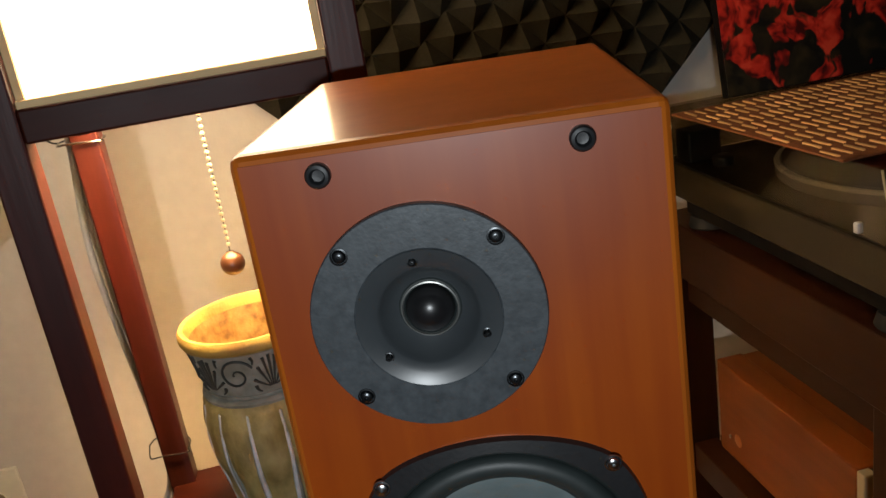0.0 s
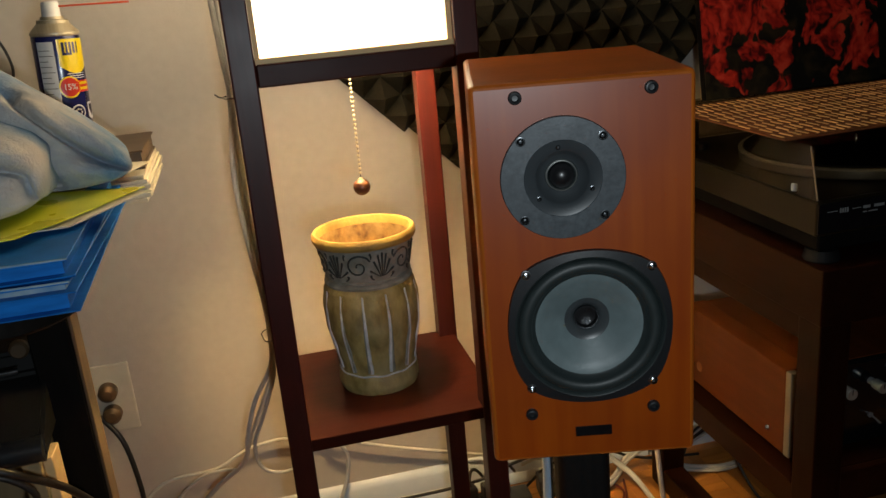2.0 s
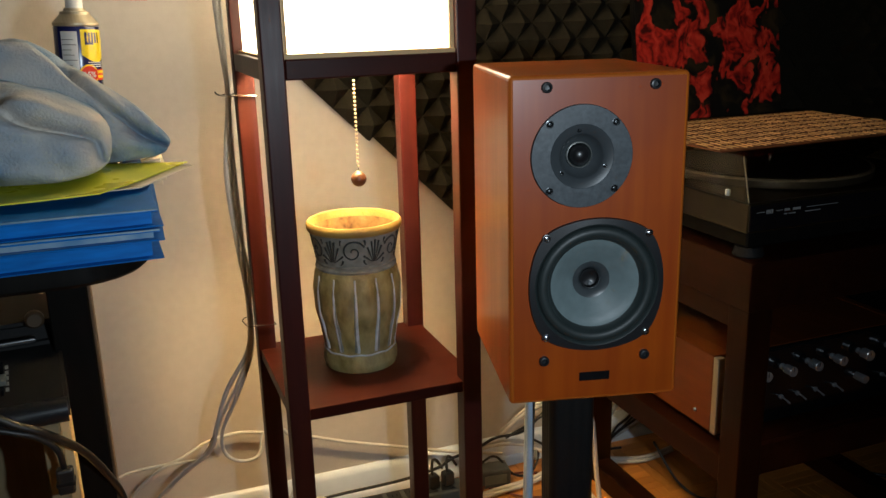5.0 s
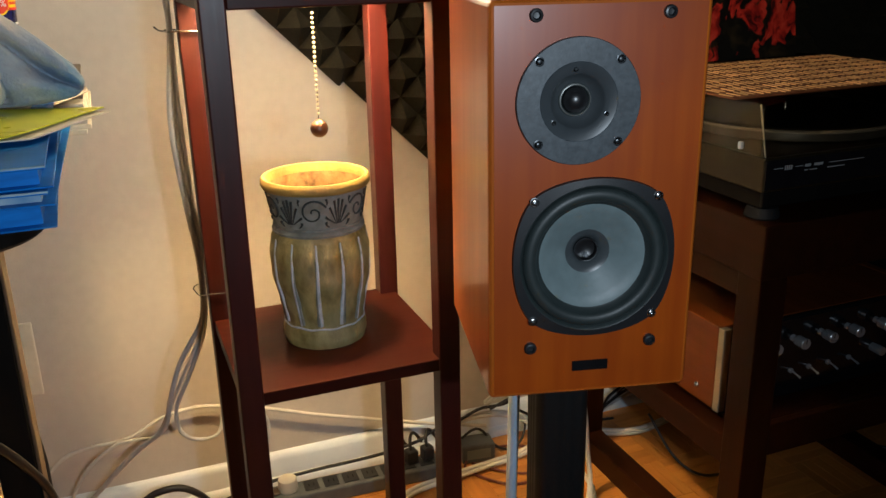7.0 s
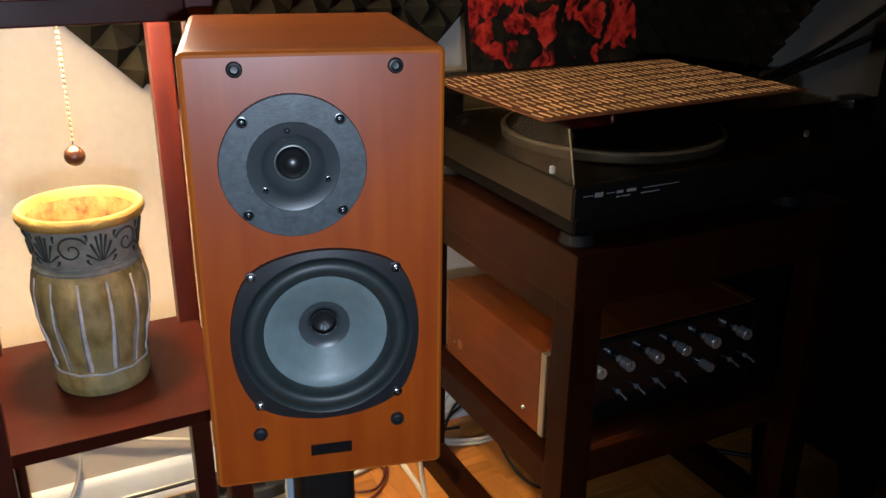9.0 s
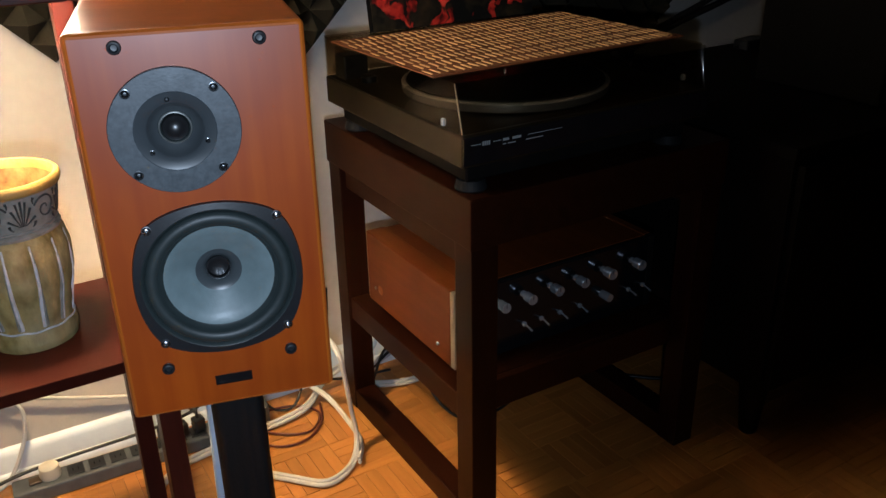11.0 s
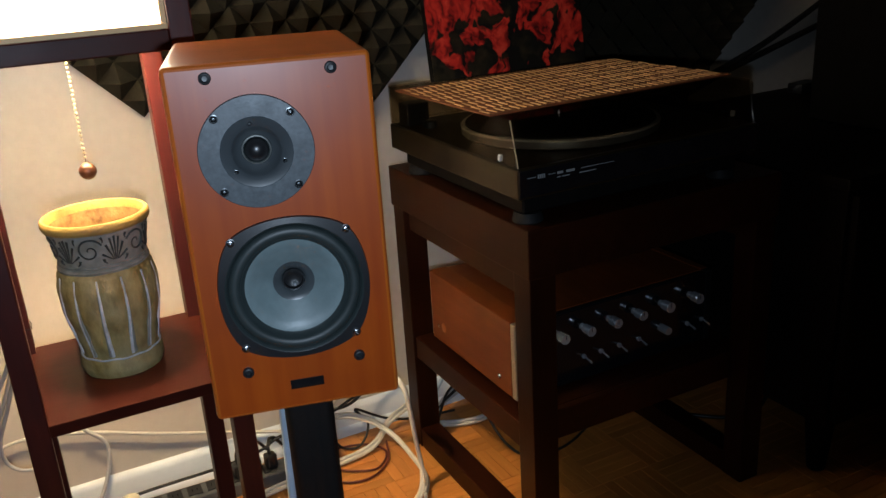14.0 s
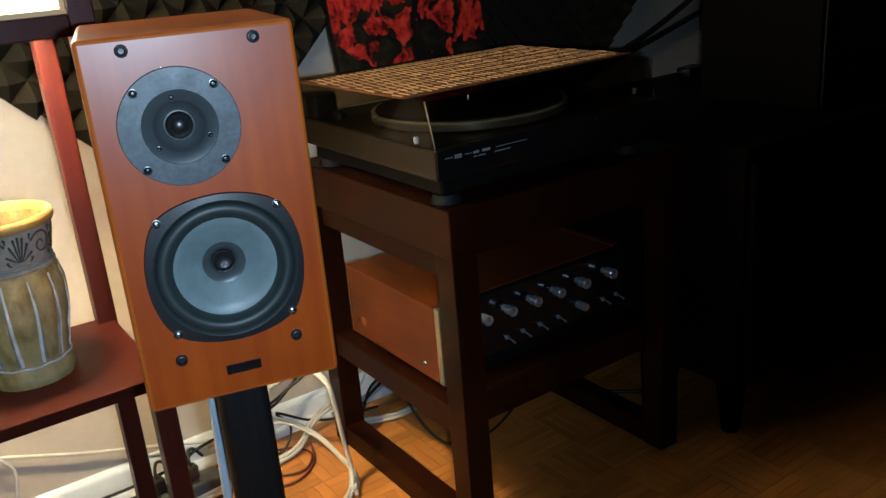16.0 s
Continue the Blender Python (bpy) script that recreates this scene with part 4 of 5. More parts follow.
def place_mat():
    t = thing("bamboo_place_mat", "brown woven place mat with pale bamboo slats", "place mat", pose(0.704, 0.510, 0.8227, 0, 0, 1.5))
    w, d = 0.512, 0.336
    bm = bmesh.new()
    nx, ny = 40, 24
    verts = [[bm.verts.new((-w / 2 + w * i / nx, -d / 2 + d * j / ny, 0.0022 + 0.0006 * math.sin(i * 2.1) * math.sin(j * 1.7))) for j in range(ny + 1)] for i in range(nx + 1)]
    for i in range(nx):
        for j in range(ny):
            bm.faces.new((verts[i][j], verts[i + 1][j], verts[i + 1][j + 1], verts[i][j + 1]))
    low = bmesh.ops.extrude_face_region(bm, geom=bm.faces[:])
    for v in low["geom"]:
        if isinstance(v, bmesh.types.BMVert):
            v.co.z = 0.0
    part("weave", finish(bm, 60), MAT_BROWN, t, "brown woven backing")
    slat = box(-0.0015, 0.0015, -0.0142, 0.0142, 0.0015, 0.0040, 0.0004, 1)
    data = bpy.data.meshes.new("slat")
    slat.to_mesh(data)
    slat.free()
    data.materials.append(BAMBOO)
    columns, rows = 37, 8
    for j in range(rows):
        shove = 0.0036 * (1 if j % 2 else -1)
        for i in range(columns):
            y = -d / 2 + 0.027 + j * 0.0402 + random.uniform(-0.0022, 0.0022)
            piece("slat", data, t, pose(-w / 2 + 0.010 + i * 0.01367 + shove + random.uniform(-0.0010, 0.0010), y, random.uniform(-0.0004, 0.0002), 0, 0, random.uniform(-1.5, 1.5)))


place_mat()


def picture():
    """A stretched print that leans back against the foam."""
    t = thing("canvas_picture", "canvas print of red flowers on black, leaning back", "picture", pose(0.7255, 0.707, 0.8229, -9, 0, 0))
    w, h = 0.362, 0.740
    part("canvas", box(-w / 2 + 0.0012, w / 2 - 0.0012, -0.0006, 0.0006, 0.0012, h - 0.0012), PICTURE, t, "red flowers on a dark ground")
    part("canvas_edge", box(-w / 2, w / 2, 0.0007, 0.016, 0.0, h, 0.0012, 2), BLACK_PAINT, t, "black wrapped canvas edge")
    for a in (box(-w / 2 + 0.004, w / 2 - 0.004, 0.0165, 0.024, 0.002, 0.024), box(-w / 2 + 0.004, w / 2 - 0.004, 0.0165, 0.024, h - 0.024, h - 0.002)):
        part("stretcher_bar", a, LEDGE, t)


picture()


# ---- the black cabinet in the dark ----
def black_cabinet():
    t = thing("black_cabinet", "black painted low cabinet on tapered legs, deep in shadow", "cabinet")
    x0, x1, y0, y1 = 1.095, 2.260, 0.185, 0.885
    part("body", box(x0, x1, y0, y1, 0.130, 0.618, 0.003, 2), BLACK_PAINT, t)
    part("top", box(x0 - 0.008, x1 + 0.008, y0 - 0.008, y1, 0.6182, 0.641, 0.003, 2), BLACK_PAINT, t)
    for x in (x0 + 0.012, (x0 + x1) / 2 + 0.004):
        door = part("door", box(x, x + (x1 - x0) / 2 - 0.016, y0 - 0.016, y0 - 0.0003, 0.140, 0.608, 0.002, 2), BLACK_PAINT, t)
        part("handle", lathe([(0, 0), (0.006, 0), (0.005, 0.010), (0.010, 0.016), (0.008, 0.022), (0, 0.023)], 20, "y", (x + (0.53 if x < 1.3 else 0.03), y0 - 0.016, 0.42)), BLACK_METAL, door)
    for sx, x in ((1, x0 + 0.045), (-1, x1 - 0.045)):
        for y in (y0 + 0.045, y1 - 0.045):
            part("leg", lathe([(0, 0), (0.017, 0), (0.019, 0.004), (0.031, 0.130), (0, 0.130)], 20, "z", (x, y, 0)), BLACK_PAINT, t)


black_cabinet()
tower = thing("tower_case", "tall black case standing on the black cabinet", "case", pose(1.418, 0.250, 0.641))
part("shell", box(0, 0.360, 0, 0.305, 0.006, 0.72, 0.005, 2), BLACK_PAINT, tower)
part("front_panel", box(0.008, 0.352, -0.006, -0.0002, 0.014, 0.712, 0.003, 2), BLACK_PLASTIC, tower)
for k in range(4):
    part("foot", lathe([(0, 0), (0.010, 0), (0.011, 0.0058), (0, 0.0058)], 14, "z", (0.03 + 0.27 * (k % 2), 0.03 + 0.19 * (k // 2), 0)), RUBBER, tower)
adapter = thing("power_adapter", "small black power adapter lying on the cabinet", "power adapter", pose(1.700, 0.815, 0.641, 0, 0, 8))
part("shell", box(-0.040, 0.040, -0.022, 0.022, 0.0, 0.026, 0.005, 3), BLACK_PLASTIC, adapter)
part("strain_relief", tube([(-0.040, 0, 0.013), (-0.060, 0, 0.013)], (0.006, 0.004), 10, 3), STEEL, adapter)


# ---- the desk and what lies on it ----
def desk():
    t = thing("black_desk", "black desk with a rounded top and slim legs", "desk")
    x1, y0, x0, y1, r = -0.440, 0.075, -1.55, 0.800, 0.075
    bm = bmesh.new()
    outline = [(x0, y0), (x0, y1), (x1 - 0.095, y1), (x1 - 0.070, 0.65), (x1 - 0.050, 0.55), (x1 - 0.030, 0.45), (x1 - 0.012, 0.35), (x1 - 0.003, 0.25)] + [(x1 - r + r * math.cos(a), y0 + r + r * math.sin(a)) for a in (-math.pi / 2 * k / 10 for k in range(11))]
    rings = []
    for inset, z in ((0.004, 0.806), (0.0, 0.810), (0.0, 0.826), (0.003, 0.830)):
        rings.append([bm.verts.new((x - inset if x > x0 else x, y + inset if y < y1 else y, z)) for x, y in outline])
    for one, two in zip(rings, rings[1:]):
        for i in range(len(outline)):
            j = (i + 1) % len(outline)
            bm.faces.new((one[i], one[j], two[j], two[i]))
    bm.faces.new(rings[0])
    bm.faces.new(rings[-1])
    part("desk_top", finish(bm, 40), BLACK_PAINT, t, "black desk top with a rounded corner")
    leg = part("leg", box(-0.566, -0.516, 0.385, 0.430, 0, 0.806, 0.002, 1), BLACK_PAINT, t)
    part("edging", box(-0.5158, -0.5120, 0.388, 0.428, 0, 0.800, 0.0008, 1), TAN_WOOD, leg, "worn tan edge of the leg")
    part("catch", box(-0.5118, -0.5060, 0.398, 0.414, 0.735, 0.790, 0.001, 1), BLACK_METAL, leg)
    part("leg", box(-1.50, -1.45, 0.385, 0.430, 0, 0.806, 0.002, 1), BLACK_PAINT, t)
    part("apron", box(-1.45, -0.566, 0.392, 0.412, 0.715, 0.806, 0.001, 1), BLACK_PAINT, t)


desk()


def folder(z, dx, turn, thick):
    t = thing("card_folder", "blue card folder in a worn stack on the desk", "folder", pose(-0.735 + dx, 0.225, z, 0, 0, turn), "blue folders")
    part("cover", box(-0.31, 0.31, -0.17, 0.20, 0.0, 0.0014, 0.0005, 1), FOLDER, t)
    part("cover", box(-0.308, 0.306, -0.172, 0.20, thick - 0.0016, thick, 0.0005, 1), FOLDER, t)
    part("filling", box(-0.300, 0.300, -0.160, 0.19, 0.0016, thick - 0.0018), FOLDER if thick > 0.012 else FOLDER_EDGE, t)
    part("worn_edge", tube([(-0.308, -0.171, thick), (0.0, -0.1725, thick + 0.0006), (0.200, -0.172, thick + 0.0012), (0.306, -0.171, thick)], 0.0011, 6, 5), FOLDER_EDGE, t, "scuffed pale edge")


folder(0.8305, -0.004, 1.0, 0.020)
folder(0.8510, 0.004, -1.0, 0.011)
folder(0.8630, 0.000, 0.5, 0.017)


def sheet(name, outline, z, droop, mat, label, category, thick=0.0012, curl=0.003):
    """A loose sheet of paper: an outline filled with a slightly wavy skin."""
    bm = bmesh.new()
    (x0, y0), (x1, y1), (x2, y2), (x3, y3) = outline
    n = 16
    rows = []
    for i in range(n + 1):
        row = []
        for j in range(n + 1):
            a, b = i / n, j / n
            x = (1 - a) * ((1 - b) * x0 + b * x3) + a * ((1 - b) * x1 + b * x2)
            y = (1 - a) * ((1 - b) * y0 + b * y3) + a * ((1 - b) * y1 + b * y2)
            row.append(bm.verts.new((x, y, z + curl * (noise.noise(Vector((x * 9, y * 9, z * 50))) + 0.5) + droop * a ** 3)))
        rows.append(row)
    for i in range(n):
        for j in range(n):
            bm.faces.new((rows[i][j], rows[i + 1][j], rows[i + 1][j + 1], rows[i][j + 1]))
    low = bmesh.ops.extrude_face_region(bm, geom=bm.faces[:])
    bmesh.ops.translate(bm, verts=[v for v in low["geom"] if isinstance(v, bmesh.types.BMVert)], vec=(0, 0, thick))
    return solid(name, finish(bm, 60), mat, label, category)


sheet("paper_sheet", ((-0.95, 0.16), (-0.440, 0.150), (-0.374, 0.268), (-0.95, 0.46)), 0.8815, 0.002, PAPER, "cream paper sheet sticking out of the stack", "paper")
sheet("envelope", ((-0.95, 0.095), (-0.478, 0.110), (-0.380, 0.275), (-0.95, 0.42)), 0.8850, 0.002, YELLOW, "shiny yellow-green paper envelope under the cloth", "envelope")
sheet("paper_sheet", ((-0.90, 0.28), (-0.470, 0.300), (-0.393, 0.494), (-0.90, 0.52)), 0.8895, -0.014, PAPER, "cream paper sheet lying over the envelope", "paper")
stack = thing("paper_stack", "stack of cream papers under a brown notebook", "paper", pose(-0.640, 0.560, 0.8305))
for k in range(6):
    part("quire", box(-0.20, 0.238 + 0.0018 * ((k * 3) % 5), -0.100 + 0.0015 * (k % 3), 0.110, 0.0061 * k, 0.0061 * k + 0.0058, 0.0008, 1), PAPER, stack)
book = thing("notebook", "dark brown notebook lying on the papers", "notebook", pose(-0.640, 0.560, 0.8678))
part("cover", box(-0.20, 0.238, -0.062, 0.105, 0.0, 0.003, 0.0008, 1), PLUG_BROWN, book)
part("page_block", box(-0.198, 0.235, -0.060, 0.103, 0.0032, 0.0218), PLUG_BROWN, book)
part("cover", box(-0.20, 0.238, -0.062, 0.105, 0.022, 0.025, 0.0008, 1), PLUG_BROWN, book)


def fold_of_cloth(centre, half, turn, seed, top, rolls):
    """A soft heap of folded cloth: a rounded block whose rolls run slantwise; top(u) gives its height along its length.
    rolls: how the folds lean (along the length, up), how many there are and how deep the tucks between them go."""
    lean_x, lean_z, count, depth = rolls
    bm = bmesh.new()
    bmesh.ops.create_cube(bm, size=2)
    bmesh.ops.subdivide_edges(bm, edges=bm.edges[:], cuts=44, use_grid_fill=True)
    for v in bm.verts:
        p = v.co.copy()
        d = (abs(p.x) ** 5 + abs(p.y) ** 5 + abs(p.z) ** 5) ** (1 / 5)
        q = p / max(d, 1e-6)
        u = (q.x + 1) / 2
        a = noise.noise(Vector((q.x * 1.7 + seed, q.y * 1.4, q.z * 1.2)))
        b = noise.noise(Vector((q.x * 4.2, q.y * 3.0 + seed, q.z * 2.6)))
        c = noise.noise(Vector((q.x * 22, q.y * 18, q.z * 14 + seed)))
        w = lean_x * q.x + lean_z * q.z + 0.35 * q.y + 0.55 * a
        tuck = (1 - abs(math.sin(count * w + seed))) ** 3
        push = 1.06 + 0.10 * a + 0.12 * b + 0.014 * c - depth * tuck
        x, y = q.x * half[0] * (1 + 0.05 * a), q.y * half[1] * push
        z = half[2] * top(u) * (q.z + 1) * (0.5 + 0.5 * push if q.z > -0.9 else 1)
        v.co = Vector((x, y, max(z, 0.0)))
    for f in bm.faces:
        f.smooth = True
    return moved(bm, pose(*centre, 0, 0, turn))


def cloth():
    t = thing("terry_cloth", "crumpled blue and grey terry cloth heaped on papers", "cloth")
    part("back_fold", fold_of_cloth((-0.556, 0.335, 0.8915), (0.157, 0.072, 0.059), 4, 1.3, lambda u: max(0.24, 1.20 - 2.05 * max(0.0, u - 0.56) - 1.5 * max(0.0, 0.44 - u)), (1.0, 0.62, 3.0, 0.46)), CLOTH, t)
    part("front_fold", fold_of_cloth((-0.612, 0.240, 0.8915), (0.148, 0.080, 0.042), -3, 7.9, lambda u: 1.62 - 0.66 * u - 0.35 * max(0.0, u - 0.75), (0.9, 0.55, 2.9, 0.34)), CLOTH, t)
    part("side_fold", fold_of_cloth((-0.840, 0.25, 0.8915), (0.150, 0.130, 0.060), 12, 3.1, lambda u: 1.0, (0.7, 0.7, 2.5, 0.2)), CLOTH, t)


cloth()


def aerosol_can():
    t = thing("aerosol_can", "navy and yellow aerosol can with a red straw", "aerosol can", pose(-0.497, 0.560, 0.8930, 0, 2.5, 14) @ Matrix.Diagonal((0.92, 0.92, 0.952, 1)))
    r = 0.0328
    part("body", lathe([(0, 0), (r - 0.002, 0), (r, 0.003), (r, 0.160), (r - 0.001, 0.163)], 56, "z"), CAN_BLUE, t, "navy lacquered tin")
    part("shoulder", lathe([(r - 0.0008, 0.162), (r + 0.0008, 0.164), (r + 0.0008, 0.167), (r - 0.002, 0.170), (0.024, 0.177), (0.022, 0.179), (0.0215, 0.183), (0.016, 0.184), (0.0155, 0.188), (0, 0.188)], 48, "z"), ALUMINIUM, t, "bare metal shoulder")
    cap = part("spray_cap", lathe([(0.0125, 0.187), (0.0122, 0.205), (0.0105, 0.208), (0, 0.208)], 32, "z"), WHITE_PLASTIC, t, "white spray cap")
    part("straw", tube([(0.010, -0.004, 0.201), (0.045, -0.010, 0.202), (0.105, -0.020, 0.203)], 0.0014, 8, 3), RED_TUBE, cap, "thin red straw")

    def patch(a0, a1, low, high, mat, name, lift=0.0003):
        """A printed field that follows the tin; low and high give its edges over its width."""
        bm = bmesh.new()
        n = 20
        rows = [[], []]
        for i in range(n + 1):
            k = i / n
            a = radians(a0 + (a1 - a0) * k)
            for row, z in zip(rows, (low(k), high(k))):
                row.append(bm.verts.new(((r + lift) * math.cos(a), (r + lift) * math.sin(a), z)))
        for i in range(n):
            bm.faces.new((rows[0][i], rows[0][i + 1], rows[1][i + 1], rows[1][i]))
        return part(name, finish(bm, 60), mat, t)

    patch(-94, -10, lambda k: 0.122 - 0.011 * math.sin(math.pi * k), lambda k: 0.158, CAN_YELLOW, "yellow_field")
    patch(-145, -102, lambda k: 0.042, lambda k: 0.155, CAN_WHITE, "text_panel")
    for k in range(14):
        patch(-142, -106 - 6 * (k % 3), lambda q, z=0.048 + k * 0.0073: z, lambda q, z=0.048 + k * 0.0073: z + 0.0011, GREY_PLASTIC, "print_bar", 0.0006)
    patch(-60, -10, lambda k: 0.085, lambda k: 0.101, CAN_RED, "red_field", 0.0004)
    for k in range(2):
        patch(-52, -22, lambda q, z=0.0882 + k * 0.0072: z, lambda q, z=0.0882 + k * 0.0072: z + 0.0036, CAN_YELLOW, "print_bar", 0.0007)
    # the emblem's dark strokes as plain bars
    for a, b in ((-84, -78), (-75, -69), (-66, -60), (-57, -50), (-46, -42)):
        patch(a, b, lambda q: 0.1386, lambda q: 0.1537, CAN_BLUE, "emblem_bar", 0.0006)
    patch(-84, -60, lambda q: 0.1363, lambda q: 0.1396, CAN_BLUE, "emblem_bar", 0.0007)
    for k in range(3):
        patch(-80 + 5 * k, -30, lambda q, z=0.1105 - k * 0.003: z, lambda q, z=0.1105 - k * 0.003: z + 0.0010, CAN_WHITE, "print_bar", 0.0005)

    def disc(angle, z, radius, mat, name, lift):
        bm = bmesh.new()
        centre = bm.verts.new(((r + lift) * math.cos(radians(angle)), (r + lift) * math.sin(radians(angle)), z))
        ring = []
        for k in range(28):
            b = 2 * math.pi * k / 28
            a = radians(angle) + radius * math.cos(b) / r
            ring.append(bm.verts.new(((r + lift) * math.cos(a), (r + lift) * math.sin(a), z + radius * math.sin(b))))
        for k in range(28):
            bm.faces.new((centre, ring[k], ring[(k + 1) % 28]))
        return part(name, finish(bm, 60), mat, t)

    disc(-78, 0.0932, 0.0150, CAN_YELLOW, "seal_ring", 0.0005)
    disc(-78, 0.0932, 0.0128, CAN_RED, "seal", 0.0008)
    m = pose((r + 0.0014) * math.cos(radians(-78)), (r + 0.0014) * math.sin(radians(-78)), 0.0932, 90, 0, 12)
    letters("15%", 0.0115, CAN_WHITE, "seal_print", t, m)
    disc(-66, 0.058, 0.0105, CAN_WHITE, "badge", 0.0005)
    disc(-66, 0.058, 0.0085, CAN_BLUE, "badge", 0.0008)
    for k in range(7):
        b = 2 * math.pi * k / 7
        disc(-66 + math.degrees(0.0042 * math.cos(b) / r), 0.058 + 0.0042 * math.sin(b), 0.0013, CAN_WHITE, "badge_dot", 0.0011)
    patch(-36, -10, lambda k: 0.045 + 0.004 * abs(2 * k - 1), lambda k: 0.070, CAN_WHITE, "badge", 0.0005)
    patch(-32, -14, lambda k: 0.050 + 0.010 * abs(2 * k - 1), lambda k: 0.067, CAN_BLUE, "badge", 0.0008)
    for k in range(5):
        patch(-62 + 11 * k, -55 + 11 * k, lambda q: 0.008, lambda q: 0.013, CAN_WHITE, "print_bar", 0.0005)


aerosol_can()


# ---- under the desk ----
def tape_machine():
    t = thing("tape_machine", "black portable tape machine with a chrome handle", "tape machine", pose(-0.648, 0.285, 0.575, 0, 0, 4))
    bm = bmesh.new()
    section = [(0.0, 0.0), (0.0, 0.020), (0.010, 0.030), (0.120, 0.066), (0.135, 0.092), (0.28, 0.092), (0.28, 0.0)]
    ends = [[bm.verts.new((x, y, z)) for y, z in section] for x in (-0.30, 0.098)]
    for i in range(len(section)):
        j = (i + 1) % len(section)
        bm.faces.new((ends[0][i], ends[0][j], ends[1][j], ends[1][i]))
    for e in ends:
        bm.faces.new(e)
    bmesh.ops.bevel(bm, geom=bm.edges[:], offset=0.005, segments=2, affect="EDGES")
    part("body", finish(bm, 40), BLACK_METAL, t)
    part("front_roll", tube([(-0.29, 0.006, 0.014), (0.0, 0.006, 0.014), (0.096, 0.006, 0.014)], 0.016, 16, 3), BLACK_PLASTIC, t, "rounded shiny front edge")
    part("handle", tube([(-0.29, 0.104, 0.078), (-0.05, 0.102, 0.078), (0.068, 0.104, 0.078)], 0.0055, 12, 3), STEEL, t, "chrome carrying bar")
    part("side_knob", lathe([(0, 0.0), (0.010, 0.0), (0.012, 0.004), (0.012, 0.012), (0.009, 0.016), (0, 0.016)], 28, "y", (0.070, 0.135, 0.098)), PLUG_BROWN, t)
    tilt = pose(0, 0, 0, 18.2, 0, 0)
    for k, x in enumerate((-0.075, -0.025, 0.025)):
        slot = part("slider_slot", moved(box(x - 0.0018, x + 0.0018, 0.020, 0.085, -0.0005, 0.0008), pose(0, 0.010, 0.0312) @ tilt), GLOSS_BLACK, t)
        for q in range(5):
            part("scale_mark", moved(box(x + 0.004, x + 0.008, 0.026 + q * 0.011, 0.033 + q * 0.011, 0.0002, 0.0008), pose(0, 0.010, 0.0312) @ tilt), MARK, slot)
        part("slider_cap", moved(box(x - 0.006, x + 0.006, 0.060 - 0.012 * k, 0.076 - 0.012 * k, 0.0008, 0.009, 0.002, 2), pose(0, 0.010, 0.0312) @ tilt), STEEL if k == 0 else GREY_PLASTIC, slot)


tape_machine()
CRATE = material("pale_crate_board", (0.28, 0.21, 0.11), (0.36, 0.275, 0.15), 0.6, stretch=(8, 8, 1), grain=14, blot=8, bump=0.1)
crate = thing("fibreboard_crate", "tan fibreboard crate standing on end under the desk", "crate", pose(-0.640, 0.30, 0))
for x in (-0.30, 0.050):
    part("side", box(x, x + 0.022, 0.02, 0.30, 0, 0.560, 0.001, 1), CRATE, crate)
part("back", box(-0.278, 0.050, 0.285, 0.300, 0, 0.560, 0.001, 1), CRATE, crate)
part("lid", box(-0.30, 0.072, 0.015, 0.300, 0.5602, 0.5745, 0.001, 1), CRATE, crate)
part("batten", box(0.0722, 0.084, 0.03, 0.07, 0.0, 0.558, 0.001, 1), LEDGE, crate, "paler batten")

jug = thing("plastic_canister", "grey plastic canister with a beige label", "canister", pose(-0.722, 0.155, 0))
part("body", lathe([(0, 0), (0.088, 0), (0.094, 0.01), (0.096, 0.54), (0.092, 0.60), (0.078, 0.66), (0.055, 0.70), (0.03, 0.715), (0, 0.715)], 56, "z"), GREY_PLASTIC, jug)
bm = bmesh.new()
rows = [[bm.verts.new((0.0968 * math.cos(a), 0.0968 * math.sin(a), z)) for a in (radians(-70 + 5 * k) for k in range(20))] for z in (0.40, 0.56)]
for k in range(19):
    bm.faces.new((rows[0][k], rows[0][k + 1], rows[1][k + 1], rows[1][k]))
part("label", finish(bm, 60), PAPER, jug, "beige paper label")


# ---- wall outlet ----
outlet = thing("wall_outlet", "ivory wall outlet with two brown plugs in it", "outlet", pose(-0.593, WALL_Y, 0.364))
part("plate", box(-0.043, 0.043, -0.007, -0.0005, -0.070, 0.070, 0.003, 3), IVORY, outlet)
for z in (0.018, -0.028):
    part("receptacle", lathe([(0, 0), (0.017, 0), (0.018, -0.002), (0.018, -0.004)], 28, "y", (0, -0.0085, z)), IVORY, outlet)
for z in (0.020, -0.026):
    plug = solid("mains_plug", lathe([(0, 0.0), (0.016, 0.0), (0.018, 0.004), (0.017, 0.020), (0.010, 0.028), (0, 0.030)], 28, "y"), PLUG_BROWN, "round brown plug pushed into the wall outlet", "plug", pose(-0.593, WALL_Y - 0.009, 0.364 + z))

# ---- power strip ----
strip = thing("power_strip", "grey power strip with black outlets on the floor", "power strip", pose(0.030, 0.815, 0, 0, 0, -2))
part("shell", box(-0.245, 0.170, -0.026, 0.026, 0, 0.030, 0.004, 2), STRIP_GREY, strip)
for k in range(7):
    x = -0.130 + k * 0.040
    out = part("outlet", box(x - 0.015, x + 0.015, -0.017, 0.017, 0.0302, 0.033, 0.001, 1), BLACK_PLASTIC, strip)
    for dx in (-0.005, 0.005):
        part("slot", box(x + dx - 0.001, x + dx + 0.001, -0.004, 0.004, 0.0330, 0.0334), RECORD, out)
part("switch", box(-0.215, -0.192, -0.010, 0.010, 0.0302, 0.036, 0.002, 1), PLUG_BROWN, strip)
